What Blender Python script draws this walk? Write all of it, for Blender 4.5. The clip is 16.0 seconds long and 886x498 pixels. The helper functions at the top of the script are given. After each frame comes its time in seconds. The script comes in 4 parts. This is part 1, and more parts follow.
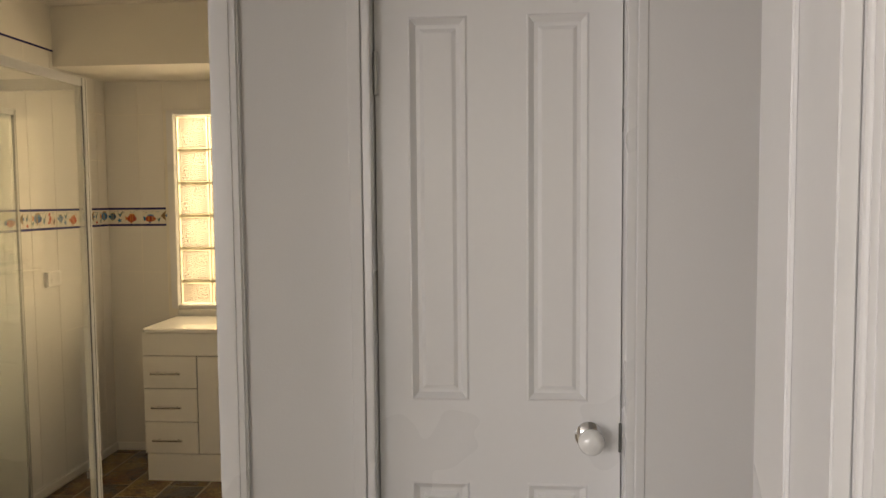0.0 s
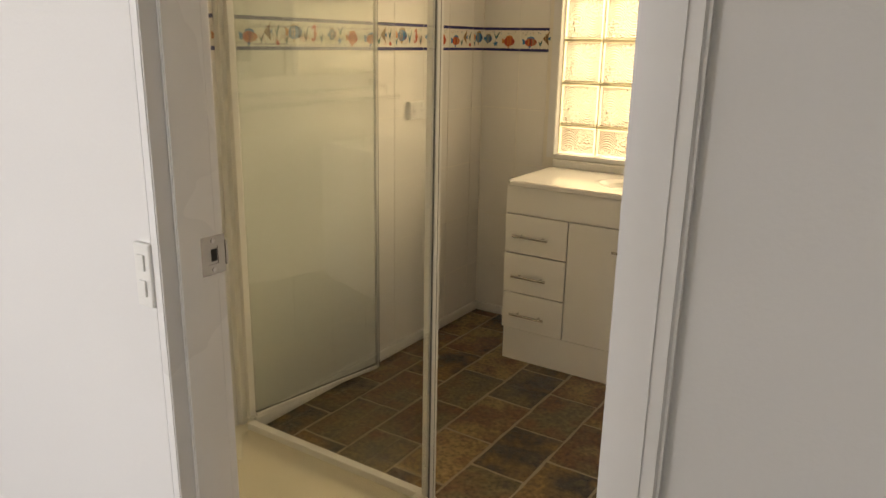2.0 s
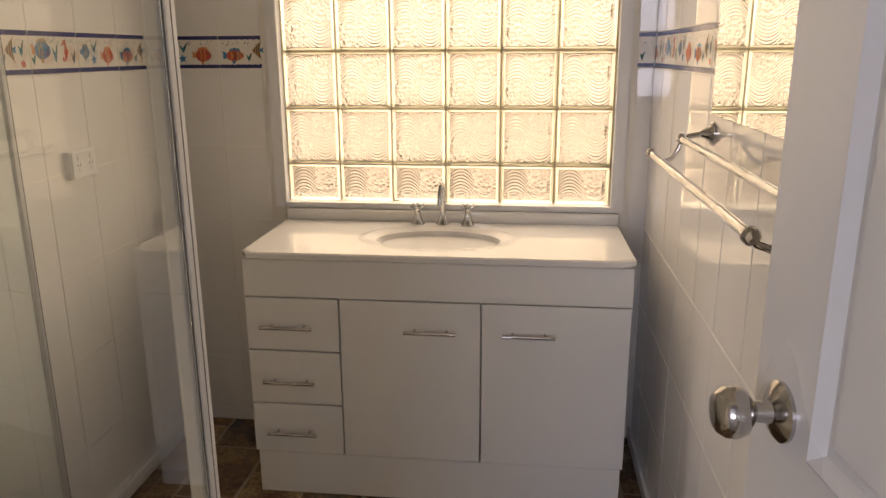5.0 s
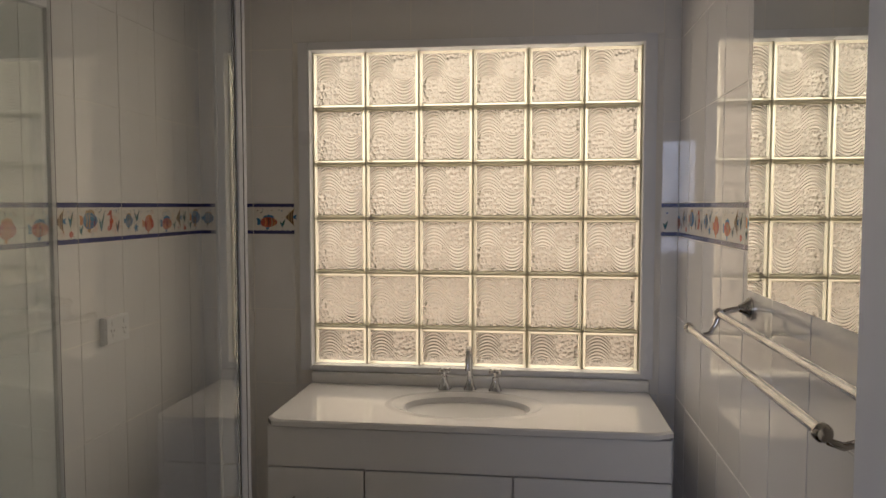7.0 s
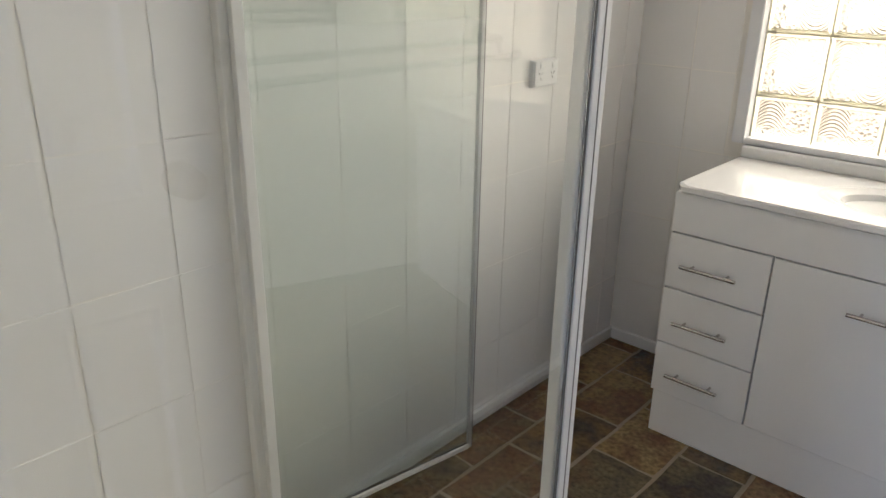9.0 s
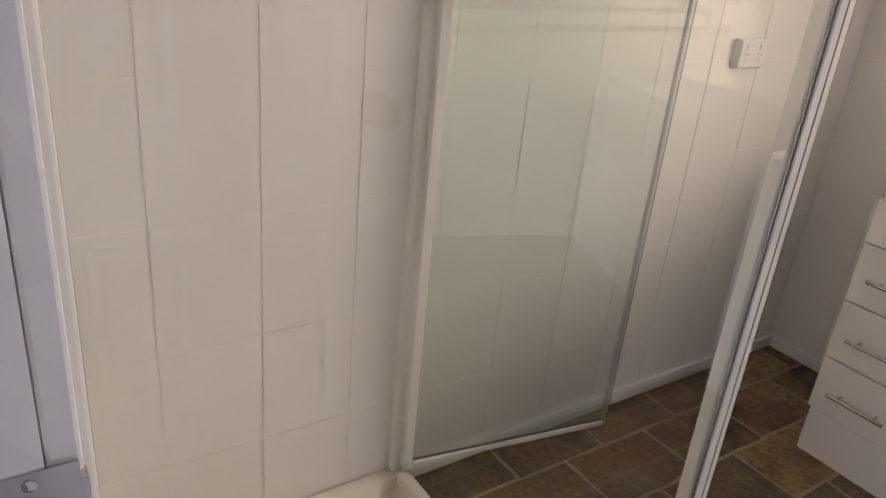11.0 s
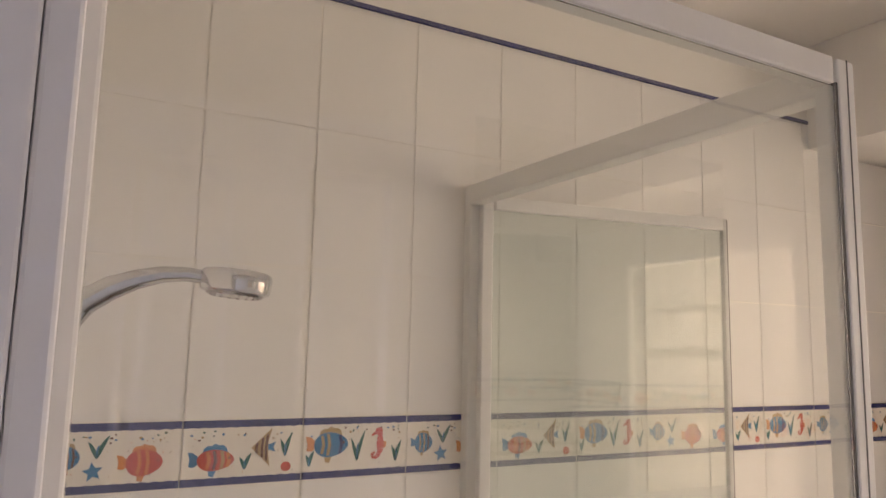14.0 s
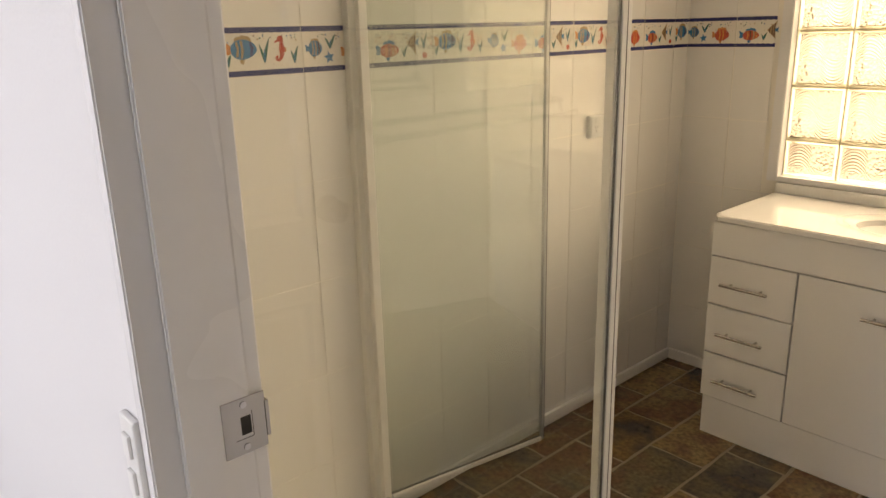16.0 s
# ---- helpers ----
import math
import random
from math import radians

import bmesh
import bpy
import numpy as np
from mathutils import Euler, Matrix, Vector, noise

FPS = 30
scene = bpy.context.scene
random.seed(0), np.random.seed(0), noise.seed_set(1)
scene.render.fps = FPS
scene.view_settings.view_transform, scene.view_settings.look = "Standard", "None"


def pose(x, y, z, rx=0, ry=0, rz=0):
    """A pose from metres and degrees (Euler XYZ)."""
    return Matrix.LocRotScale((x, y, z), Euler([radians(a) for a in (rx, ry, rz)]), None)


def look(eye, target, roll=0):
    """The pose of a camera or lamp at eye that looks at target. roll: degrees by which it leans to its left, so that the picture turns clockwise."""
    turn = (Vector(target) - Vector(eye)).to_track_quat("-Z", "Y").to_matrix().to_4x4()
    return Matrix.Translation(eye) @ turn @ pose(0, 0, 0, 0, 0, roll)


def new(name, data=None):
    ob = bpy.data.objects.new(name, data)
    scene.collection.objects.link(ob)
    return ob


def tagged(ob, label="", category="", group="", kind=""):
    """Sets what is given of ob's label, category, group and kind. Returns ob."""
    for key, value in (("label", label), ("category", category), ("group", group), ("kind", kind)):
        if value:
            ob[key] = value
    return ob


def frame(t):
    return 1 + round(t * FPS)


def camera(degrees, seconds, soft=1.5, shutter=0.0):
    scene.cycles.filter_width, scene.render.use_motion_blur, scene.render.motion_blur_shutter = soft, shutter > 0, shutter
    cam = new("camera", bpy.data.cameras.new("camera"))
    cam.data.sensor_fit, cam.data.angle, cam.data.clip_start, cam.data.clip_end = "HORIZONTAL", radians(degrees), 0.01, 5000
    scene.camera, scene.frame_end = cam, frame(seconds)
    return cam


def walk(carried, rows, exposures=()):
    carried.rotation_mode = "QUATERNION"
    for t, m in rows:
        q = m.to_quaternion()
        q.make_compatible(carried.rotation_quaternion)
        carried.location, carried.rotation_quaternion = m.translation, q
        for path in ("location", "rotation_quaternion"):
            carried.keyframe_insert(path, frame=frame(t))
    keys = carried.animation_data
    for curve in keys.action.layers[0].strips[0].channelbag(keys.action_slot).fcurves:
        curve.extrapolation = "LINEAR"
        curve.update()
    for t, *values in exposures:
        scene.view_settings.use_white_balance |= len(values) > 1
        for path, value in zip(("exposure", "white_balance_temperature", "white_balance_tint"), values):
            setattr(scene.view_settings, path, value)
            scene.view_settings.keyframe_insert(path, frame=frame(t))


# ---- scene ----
cam = camera(61.9, 16.0)
PATH = [
    (0, (1.933, -3.792, 1.507), (1.778, -1.802, 1.378), -0.5),
    (0.5, (1.859, -3.588, 1.489), (1.517, -1.621, 1.37), 0.2),
    (1, (1.728, -3.327, 1.464), (1.085, -1.447, 1.232), 0.4),
    (1.5, (1.621, -3.069, 1.449), (0.693, -1.34, 1.062), 0.9),
    (2, (1.513, -2.821, 1.414), (0.465, -1.206, 0.873), 1.1),
    (2.5, (1.331, -2.635, 1.394), (0.328, -1.048, 0.705), 0.5),
    (3, (1.216, -2.508, 1.377), (0.318, -0.902, 0.593), 0.0),
    (3.5, (1.135, -2.357, 1.333), (0.383, -0.707, 0.49), -0.9),
    (4, (1.046, -2.19, 1.415), (0.493, -0.45, 0.598), -0.8),
    (4.5, (0.966, -2.141, 1.418), (0.564, -0.303, 0.741), -0.2),
    (5, (0.875, -2.102, 1.423), (0.654, -0.182, 0.91), -0.3),
    (7.5, (0.804, -2.104, 1.481), (0.536, -0.124, 1.384), -0.3),
    (8, (0.839, -2.045, 1.443), (0.23, -0.17, 1.106), -0.1),
    (8.5, (0.898, -1.987, 1.439), (-0.125, -0.359, 0.888), 0.4),
    (9, (0.9, -1.972, 1.412), (-0.359, -0.592, 0.697), 0.9),
    (11.5, (0.889, -2.018, 1.38), (-0.683, -1.023, 0.646), 4.9),
    (12, (0.905, -1.989, 1.424), (-0.78, -1.007, 0.982), 4.1),
    (12.5, (0.889, -1.993, 1.451), (-0.833, -0.988, 1.29), 2.8),
    (13, (0.9, -1.981, 1.542), (-0.837, -0.988, 1.548), 2.5),
    (13.5, (0.907, -1.984, 1.582), (-0.827, -1.0, 1.744), 2.0),
    (14, (0.925, -1.992, 1.616), (-0.806, -1.029, 1.887), 1.3),
    (14.5, (0.958, -2.049, 1.603), (-0.719, -0.982, 1.825), -0.9),
    (15, (1.037, -2.226, 1.474), (-0.517, -0.969, 1.535), -0.5),
    (15.5, (1.124, -2.257, 1.501), (-0.366, -0.975, 1.132), -2.5),
    (16, (1.212, -2.332, 1.47), (-0.214, -1.052, 0.899), -1.5),
]
EXPOSURES = [
    (0.0, 0.3, 8300, 9), (1.5, 0.5, 8200, 8), (2.0, 0.55, 8000, 7), (3.0, 0.95, 7500, 11), (3.5, 1.15, 6900, 13), (4.2, 1.1, 6800, 17), (5.0, 0.2, 6500, 18),
    (7.5, -0.75, 5600, 14), (8.0, -0.3, 5500, 13), (8.5, 0.35, 5400, 10), (9.0, 0.9, 5200, 10), (11.5, 0.8, 5900, 22), (14.5, 0.7, 6100, 23), (15.2, 0.85, 6200, 21), (16.0, 0.8, 7200, 12),
]
walk(cam, [(t, look(eye, target, roll)) for t, eye, target, roll in PATH], EXPOSURES)

# ---- world and lights ----
world = bpy.data.worlds.new("world")
scene.world = world
world.use_nodes = True
wn = world.node_tree
sky = wn.nodes.new("ShaderNodeTexSky")
sky.sky_type, sky.sun_disc, sky.sun_elevation, sky.sun_rotation = "NISHITA", False, radians(58), radians(207)
wn.links.new(sky.outputs[0], wn.nodes["Background"].inputs[0])
wn.nodes["Background"].inputs[1].default_value = 0.1


def area(name, eye, target, sx, sy, watts, colour):
    d = bpy.data.lights.new(name, "AREA")
    d.shape, d.size, d.size_y, d.energy, d.color = "RECTANGLE", sx, sy, watts, colour
    ob = new(name, d)
    ob.matrix_world = look(eye, target)
    return ob


sun = bpy.data.lights.new("sun", "SUN")
sun.energy, sun.angle, sun.color = 4.5, radians(2), (1, 0.93, 0.82)
new("sun", sun).matrix_world = look((-3, -6, 11), (0, 0, 0))
area("window_daylight", (0.6, 3.2, 2.6), (0.6, 0.5, 1.35), 3.2, 2.4, 108, (1.0, 0.8, 0.52))
area("window_skylight", (0.75, 1.2, 1.5), (0.75, -1.0, 1.5), 3.6, 1.5, 78, (1.0, 0.825, 0.595))
# both lamps below are added fill for the hall, out of view
area("bedroom_fill", (2.4, -6.45, 1.6), (2.1, -2.5, 1.5), 1.8, 1.4, 2.6, (0.97, 0.95, 0.97))
area("hall_left_fill", (-0.5, -6.45, 1.6), (0.2, -2.0, 1.3), 2.4, 1.4, 72, (0.83, 0.86, 1.0))

# ---- materials ----


def material(name, colour, rough=0.5, metal=0.0, grain=0.03, scale=30.0, bump=0.02, big=0.03, spec=0.5, coat=0.0):
    """Principled surface with variation at two scales and a fine relief."""
    m = bpy.data.materials.new(name)
    m.use_nodes = True
    nt = m.node_tree
    b = nt.nodes["Principled BSDF"]
    b.inputs["Metallic"].default_value = metal
    b.inputs["Specular IOR Level"].default_value = spec
    b.inputs["Coat Weight"].default_value = coat
    b.inputs["Coat Roughness"].default_value = 0.06
    tc = nt.nodes.new("ShaderNodeTexCoord")
    fine = nt.nodes.new("ShaderNodeTexNoise")
    fine.inputs["Scale"].default_value, fine.inputs["Detail"].default_value = scale, 6
    wide = nt.nodes.new("ShaderNodeTexNoise")
    wide.inputs["Scale"].default_value, wide.inputs["Detail"].default_value = 1.7, 3
    for n in (fine, wide):
        nt.links.new(tc.outputs["Object"], n.inputs["Vector"])
    add = nt.nodes.new("ShaderNodeMath")
    add.operation = "MULTIPLY_ADD"
    nt.links.new(fine.outputs[0], add.inputs[0])
    add.inputs[1].default_value = grain
    sub = nt.nodes.new("ShaderNodeMath")
    sub.operation = "MULTIPLY_ADD"
    nt.links.new(wide.outputs[0], sub.inputs[0])
    sub.inputs[1].default_value, sub.inputs[2].default_value = big, 1 - (grain + big) / 2
    nt.links.new(sub.outputs[0], add.inputs[2])
    mul = nt.nodes.new("ShaderNodeVectorMath")
    mul.operation = "SCALE"
    mul.inputs[0].default_value = colour
    nt.links.new(add.outputs[0], mul.inputs["Scale"])
    nt.links.new(mul.outputs[0], b.inputs["Base Color"])
    r = nt.nodes.new("ShaderNodeMapRange")
    r.inputs[3].default_value, r.inputs[4].default_value = max(rough - 0.04, rough * 0.6), min(rough + 0.04, rough * 1.4)
    nt.links.new(wide.outputs[0], r.inputs[0])
    nt.links.new(r.outputs[0], b.inputs["Roughness"])
    if bump:
        bp = nt.nodes.new("ShaderNodeBump")
        bp.inputs["Strength"].default_value, bp.inputs["Distance"].default_value = bump * 5, 0.002
        nt.links.new(fine.outputs[0], bp.inputs["Height"])
        nt.links.new(bp.outputs[0], b.inputs["Normal"])
    return m


PAINT = material("white_wall_paint", (0.74, 0.74, 0.75), 0.55, scale=160, bump=0.04)
GLOSS = material("white_gloss_enamel", (0.78, 0.78, 0.79), 0.28, scale=60, bump=0.015)
CEIL = material("ceiling_paint", (0.8, 0.78, 0.74), 0.8, scale=90, bump=0.03)
TILE = material("white_glazed_tile", (0.8, 0.785, 0.76), 0.016, scale=9, bump=0.012, grain=0.02, spec=1.0)
GROUT = material("pale_grout", (0.8, 0.77, 0.71), 0.9, scale=120, bump=0.1, big=0.25)
CREAM = material("cream_printed_tile", (0.78, 0.74, 0.67), 0.15, scale=20, bump=0.01)
NAVY = material("navy_glaze", (0.035, 0.04, 0.14), 0.15, scale=60)
RED = material("coral_red_print", (0.5, 0.09, 0.05), 0.2, grain=0.4, scale=80)
ORANGE = material("orange_print", (0.62, 0.26, 0.08), 0.2, grain=0.4, scale=80)
BLUE = material("blue_print", (0.05, 0.19, 0.38), 0.2, grain=0.5, scale=80)
TAN = material("tan_print", (0.42, 0.3, 0.15), 0.2, grain=0.4, scale=80)
GREEN = material("green_print", (0.03, 0.13, 0.1), 0.2, grain=0.4, scale=80)
BROWN = material("brown_print", (0.13, 0.06, 0.04), 0.2, grain=0.4, scale=80)
LAMINATE = material("white_laminate", (0.82, 0.81, 0.79), 0.33, scale=200, bump=0.005)
POLYMARBLE = material("white_polymarble", (0.82, 0.81, 0.79), 0.09, scale=14, bump=0.0, coat=0.4)
CHROME = material("chrome", (0.66, 0.66, 0.67), 0.05, 1.0, scale=40, bump=0.0)
SATIN = material("satin_nickel", (0.52, 0.5, 0.48), 0.13, 1.0, scale=90, bump=0.01)
DARKGAP = material("dark_shadow_gap", (0.03, 0.028, 0.025), 0.8)
ALU = material("white_powdercoat", (0.76, 0.76, 0.75), 0.3, scale=80, bump=0.006)
ALUGREY = material("bright_aluminium", (0.55, 0.56, 0.55), 0.3, 0.8, scale=80, bump=0.01)
SEAL = material("grey_rubber_seal", (0.09, 0.09, 0.085), 0.6)
TRAY = material("cream_acrylic_tray", (0.76, 0.72, 0.6), 0.25, scale=25, bump=0.01, big=0.08)
PLASTIC = material("white_plastic", (0.78, 0.78, 0.77), 0.3)
PORCELAIN = material("white_porcelain", (0.84, 0.84, 0.84), 0.06, coat=0.5, bump=0.0)
CARPET = material("beige_carpet", (0.32, 0.28, 0.23), 0.95, grain=0.4, scale=300, bump=0.3)
TIMBER = material("brown_timber", (0.2, 0.11, 0.06), 0.5, grain=0.4, scale=14)
CURTAIN = material("pale_green_fabric", (0.42, 0.46, 0.34), 0.9, grain=0.2, scale=80, bump=0.1)
RENDERED = material("peach_outdoor_render", (0.72, 0.44, 0.26), 0.9, grain=0.2, scale=20, bump=0.1)
PAVING = material("outdoor_paving", (0.4, 0.34, 0.28), 0.9, grain=0.2, scale=20, bump=0.1)


def glass(name, colour, rough=0.0, ior=1.5):
    m = bpy.data.materials.new(name)
    m.use_nodes = True
    b = m.node_tree.nodes["Principled BSDF"]
    b.inputs["Base Color"].default_value = (*colour, 1)
    b.inputs["Roughness"].default_value = rough
    b.inputs["IOR"].default_value = ior
    b.inputs["Transmission Weight"].default_value = 1
    return m


SHOWERGLASS = glass("clear_green_glass", (0.95, 0.97, 0.95), 0.0, 1.6)
DOORGLASS = glass("tinted_door_glass", (0.9, 0.95, 0.92), 0.0, 1.85)


def soap_film(m, amount):
    """A milky film of dried soap over part of the glass's light."""
    nt = m.node_tree
    out, b = nt.nodes["Material Output"], nt.nodes["Principled BSDF"]
    d = nt.nodes.new("ShaderNodeBsdfDiffuse")
    d.inputs["Color"].default_value = (0.66, 0.72, 0.68, 1)
    n = nt.nodes.new("ShaderNodeTexNoise")
    n.inputs["Scale"].default_value, n.inputs["Detail"].default_value = 3.0, 4
    tc = nt.nodes.new("ShaderNodeTexCoord")
    nt.links.new(tc.outputs["Object"], n.inputs["Vector"])
    r = nt.nodes.new("ShaderNodeMapRange")
    r.inputs[3].default_value, r.inputs[4].default_value = amount * 0.7, amount * 1.3
    nt.links.new(n.outputs[0], r.inputs[0])
    mx_ = nt.nodes.new("ShaderNodeMixShader")
    nt.links.new(r.outputs[0], mx_.inputs[0])
    nt.links.new(b.outputs[0], mx_.inputs[1])
    nt.links.new(d.outputs[0], mx_.inputs[2])
    nt.links.new(mx_.outputs[0], out.inputs["Surface"])


soap_film(DOORGLASS, 0.1)
MIRROR = material("mirror_silver", (0.86, 0.88, 0.86), 0.0, 1.0, grain=0, bump=0, big=0)
MIRROR.node_tree.nodes["Principled BSDF"].inputs["Roughness"].default_value = 0.0
for link in list(MIRROR.node_tree.links):
    if link.to_socket.name == "Roughness":
        MIRROR.node_tree.links.remove(link)


def slate():
    m = bpy.data.materials.new("riven_slate")
    m.use_nodes = True
    nt = m.node_tree
    b = nt.nodes["Principled BSDF"]
    tc, info = nt.nodes.new("ShaderNodeTexCoord"), nt.nodes.new("ShaderNodeObjectInfo")
    shift = nt.nodes.new("ShaderNodeVectorMath")
    shift.operation = "MULTIPLY_ADD"
    rnd = nt.nodes.new("ShaderNodeCombineXYZ")
    for k in range(3):
        nt.links.new(info.outputs["Random"], rnd.inputs[k])
    nt.links.new(rnd.outputs[0], shift.inputs[0])
    shift.inputs[1].default_value = (37, 53, 71)
    nt.links.new(tc.outputs["Object"], shift.inputs[2])
    big, fine, split = (nt.nodes.new("ShaderNodeTexNoise") for _ in range(3))
    for n, sc, de in ((big, 7, 5), (fine, 60, 8), (split, 11, 5)):
        n.inputs["Scale"].default_value, n.inputs["Detail"].default_value = sc, de
        nt.links.new(shift.outputs[0], n.inputs["Vector"])
    split.inputs["Distortion"].default_value = 0.4
    ramp = nt.nodes.new("ShaderNodeValToRGB")
    ramp.color_ramp.interpolation = "LINEAR"
    stops = ((0.0, (0.026, 0.024, 0.02)), (0.16, (0.11, 0.06, 0.026)), (0.3, (0.05, 0.047, 0.036)), (0.46, (0.17, 0.105, 0.04)),
             (0.6, (0.04, 0.032, 0.026)), (0.74, (0.12, 0.095, 0.05)), (0.87, (0.11, 0.055, 0.028)), (1.0, (0.22, 0.155, 0.07)))
    el = ramp.color_ramp.elements
    while len(el) < len(stops):
        el.new(0.5)
    for e, (p, c) in zip(el, stops):
        e.position, e.color = p, (*c, 1)
    mix = nt.nodes.new("ShaderNodeMath")
    mix.operation = "MULTIPLY_ADD"
    nt.links.new(big.outputs[0], mix.inputs[0])
    mix.inputs[1].default_value = 0.6
    nt.links.new(info.outputs["Random"], mix.inputs[2])
    wrap = nt.nodes.new("ShaderNodeMath")
    wrap.operation = "PINGPONG"
    wrap.inputs[1].default_value = 1.0
    nt.links.new(mix.outputs[0], wrap.inputs[0])
    nt.links.new(wrap.outputs[0], ramp.inputs[0])
    dark = nt.nodes.new("ShaderNodeMixRGB")
    dark.blend_type = "MULTIPLY"
    dark.inputs[0].default_value = 0.75
    grey = nt.nodes.new("ShaderNodeMapRange")
    grey.inputs[1].default_value, grey.inputs[2].default_value, grey.inputs[3].default_value, grey.inputs[4].default_value = 0.3, 0.7, 0.5, 2.1
    nt.links.new(fine.outputs[0], grey.inputs[0])
    nt.links.new(ramp.outputs[0], dark.inputs[1])
    nt.links.new(grey.outputs[0], dark.inputs[2])
    nt.links.new(dark.outputs[0], b.inputs["Base Color"])
    rr = nt.nodes.new("ShaderNodeMapRange")
    rr.inputs[3].default_value, rr.inputs[4].default_value = 0.08, 0.32
    nt.links.new(split.outputs[0], rr.inputs[0])
    nt.links.new(rr.outputs[0], b.inputs["Roughness"])
    h = nt.nodes.new("ShaderNodeMath")
    h.operation = "MULTIPLY_ADD"
    nt.links.new(fine.outputs[0], h.inputs[0])
    h.inputs[1].default_value = 0.25
    nt.links.new(split.outputs[0], h.inputs[2])
    bp = nt.nodes.new("ShaderNodeBump")
    bp.inputs["Strength"].default_value, bp.inputs["Distance"].default_value = 0.8, 0.008
    nt.links.new(h.outputs[0], bp.inputs["Height"])
    nt.links.new(bp.outputs[0], b.inputs["Normal"])
    return m


SLATE = slate()
SLATEGROUT = material("sandy_grout", (0.29, 0.23, 0.15), 0.9, grain=0.4, scale=90, bump=0.2, big=0.4)


def block_glass():
    """Pressed glass: arcs in two quarters, bubbles in the other two, milky and lit through."""
    m = bpy.data.materials.new("pressed_glass_block")
    m.use_nodes = True
    nt = m.node_tree
    nt.nodes.remove(nt.nodes["Principled BSDF"])
    out = nt.nodes["Material Output"]
    tc = nt.nodes.new("ShaderNodeTexCoord")
    sep = nt.nodes.new("ShaderNodeSeparateXYZ")
    nt.links.new(tc.outputs["Object"], sep.inputs[0])

    def maths(op, a, b=None, c=None):
        n = nt.nodes.new("ShaderNodeMath")
        n.operation = op
        for k, v in enumerate((a, b, c)):
            if v is None:
                continue
            if isinstance(v, (int, float)):
                n.inputs[k].default_value = v
            else:
                nt.links.new(v, n.inputs[k])
        return n.outputs[0]

    x, z = sep.outputs[0], sep.outputs[2]
    # stacked arcs: humps in one upper quarter, hollows in the opposite lower one
    xa = maths("SUBTRACT", maths("ABSOLUTE", x), 0.043)
    bow = maths("MULTIPLY", maths("MULTIPLY", maths("MULTIPLY", xa, xa), maths("SIGN", x)), -15.0)
    arcs = maths("SINE", maths("MULTIPLY", maths("ADD", z, bow), 540.0))
    vor = nt.nodes.new("ShaderNodeTexVoronoi")
    vor.inputs["Scale"].default_value = 85
    nt.links.new(tc.outputs["Object"], vor.inputs["Vector"])
    bub = maths("MULTIPLY", vor.outputs["Distance"], -3.2)
    pick = maths("GREATER_THAN", maths("MULTIPLY", x, z), 0.0)
    inv = maths("SUBTRACT", 1.0, pick)
    height = maths("ADD", maths("MULTIPLY", arcs, inv), maths("MULTIPLY", bub, pick))
    bp = nt.nodes.new("ShaderNodeBump")
    bp.inputs["Strength"].default_value, bp.inputs["Distance"].default_value = 1.0, 0.0032
    nt.links.new(height, bp.inputs["Height"])
    tr = nt.nodes.new("ShaderNodeBsdfTranslucent")
    tr.inputs["Color"].default_value = (0.22, 0.206, 0.18, 1)
    rf = nt.nodes.new("ShaderNodeBsdfRefraction")
    rf.inputs["Color"].default_value = (0.33, 0.305, 0.265, 1)
    rf.inputs["IOR"].default_value, rf.inputs["Roughness"].default_value = 1.35, 0.12
    gl = nt.nodes.new("ShaderNodeBsdfGlossy")
    gl.inputs["Roughness"].default_value = 0.05
    for n in (tr, rf, gl):
        nt.links.new(bp.outputs[0], n.inputs["Normal"])
    a, b = nt.nodes.new("ShaderNodeMixShader"), nt.nodes.new("ShaderNodeMixShader")
    a.inputs[0].default_value, b.inputs[0].default_value = 0.45, 0.06
    nt.links.new(tr.outputs[0], a.inputs[1]), nt.links.new(rf.outputs[0], a.inputs[2])
    nt.links.new(a.outputs[0], b.inputs[1]), nt.links.new(gl.outputs[0], b.inputs[2])
    nt.links.new(b.outputs[0], out.inputs["Surface"])
    return m


BLOCK = block_glass()
MORTAR = glass("pale_translucent_joint", (0.2, 0.185, 0.13), 0.6, 1.2)
BLOCKEDGE = glass("block_edge_glass", (0.13, 0.12, 0.08), 0.35, 1.3)
BLOCKBACK = glass("block_back_glass", (0.92, 0.92, 0.9), 0.05, 1.3)

# ---- mesh helpers ----


def box(bm, x0, y0, z0, x1, y1, z1):
    r = bmesh.ops.create_cube(bm, size=1, matrix=Matrix.Translation(((x0 + x1) / 2, (y0 + y1) / 2, (z0 + z1) / 2)) @ Matrix.Diagonal((x1 - x0, y1 - y0, z1 - z0, 1)))
    return r["verts"]


def bevelled(x0, y0, z0, x1, y1, z1, r=0.002, seg=2):
    bm = bmesh.new()
    box(bm, x0, y0, z0, x1, y1, z1)
    bmesh.ops.bevel(bm, geom=bm.edges[:], offset=r, segments=seg, profile=0.5, affect="EDGES")
    return bm


def part(name, bm, mat, parent=None, label="", m=None, smooth=False):
    me = bpy.data.meshes.new(name)
    bmesh.ops.recalc_face_normals(bm, faces=bm.faces[:])
    bm.to_mesh(me)
    bm.free()
    for mt in mat if isinstance(mat, (list, tuple)) else (mat,):
        me.materials.append(mt)
    if smooth:
        me.shade_smooth()
        me.set_sharp_from_angle(angle=radians(40))
    ob = new(name, me)
    ob.parent = parent
    if m is not None:
        ob.matrix_local = m
    return tagged(ob, label) if label else ob


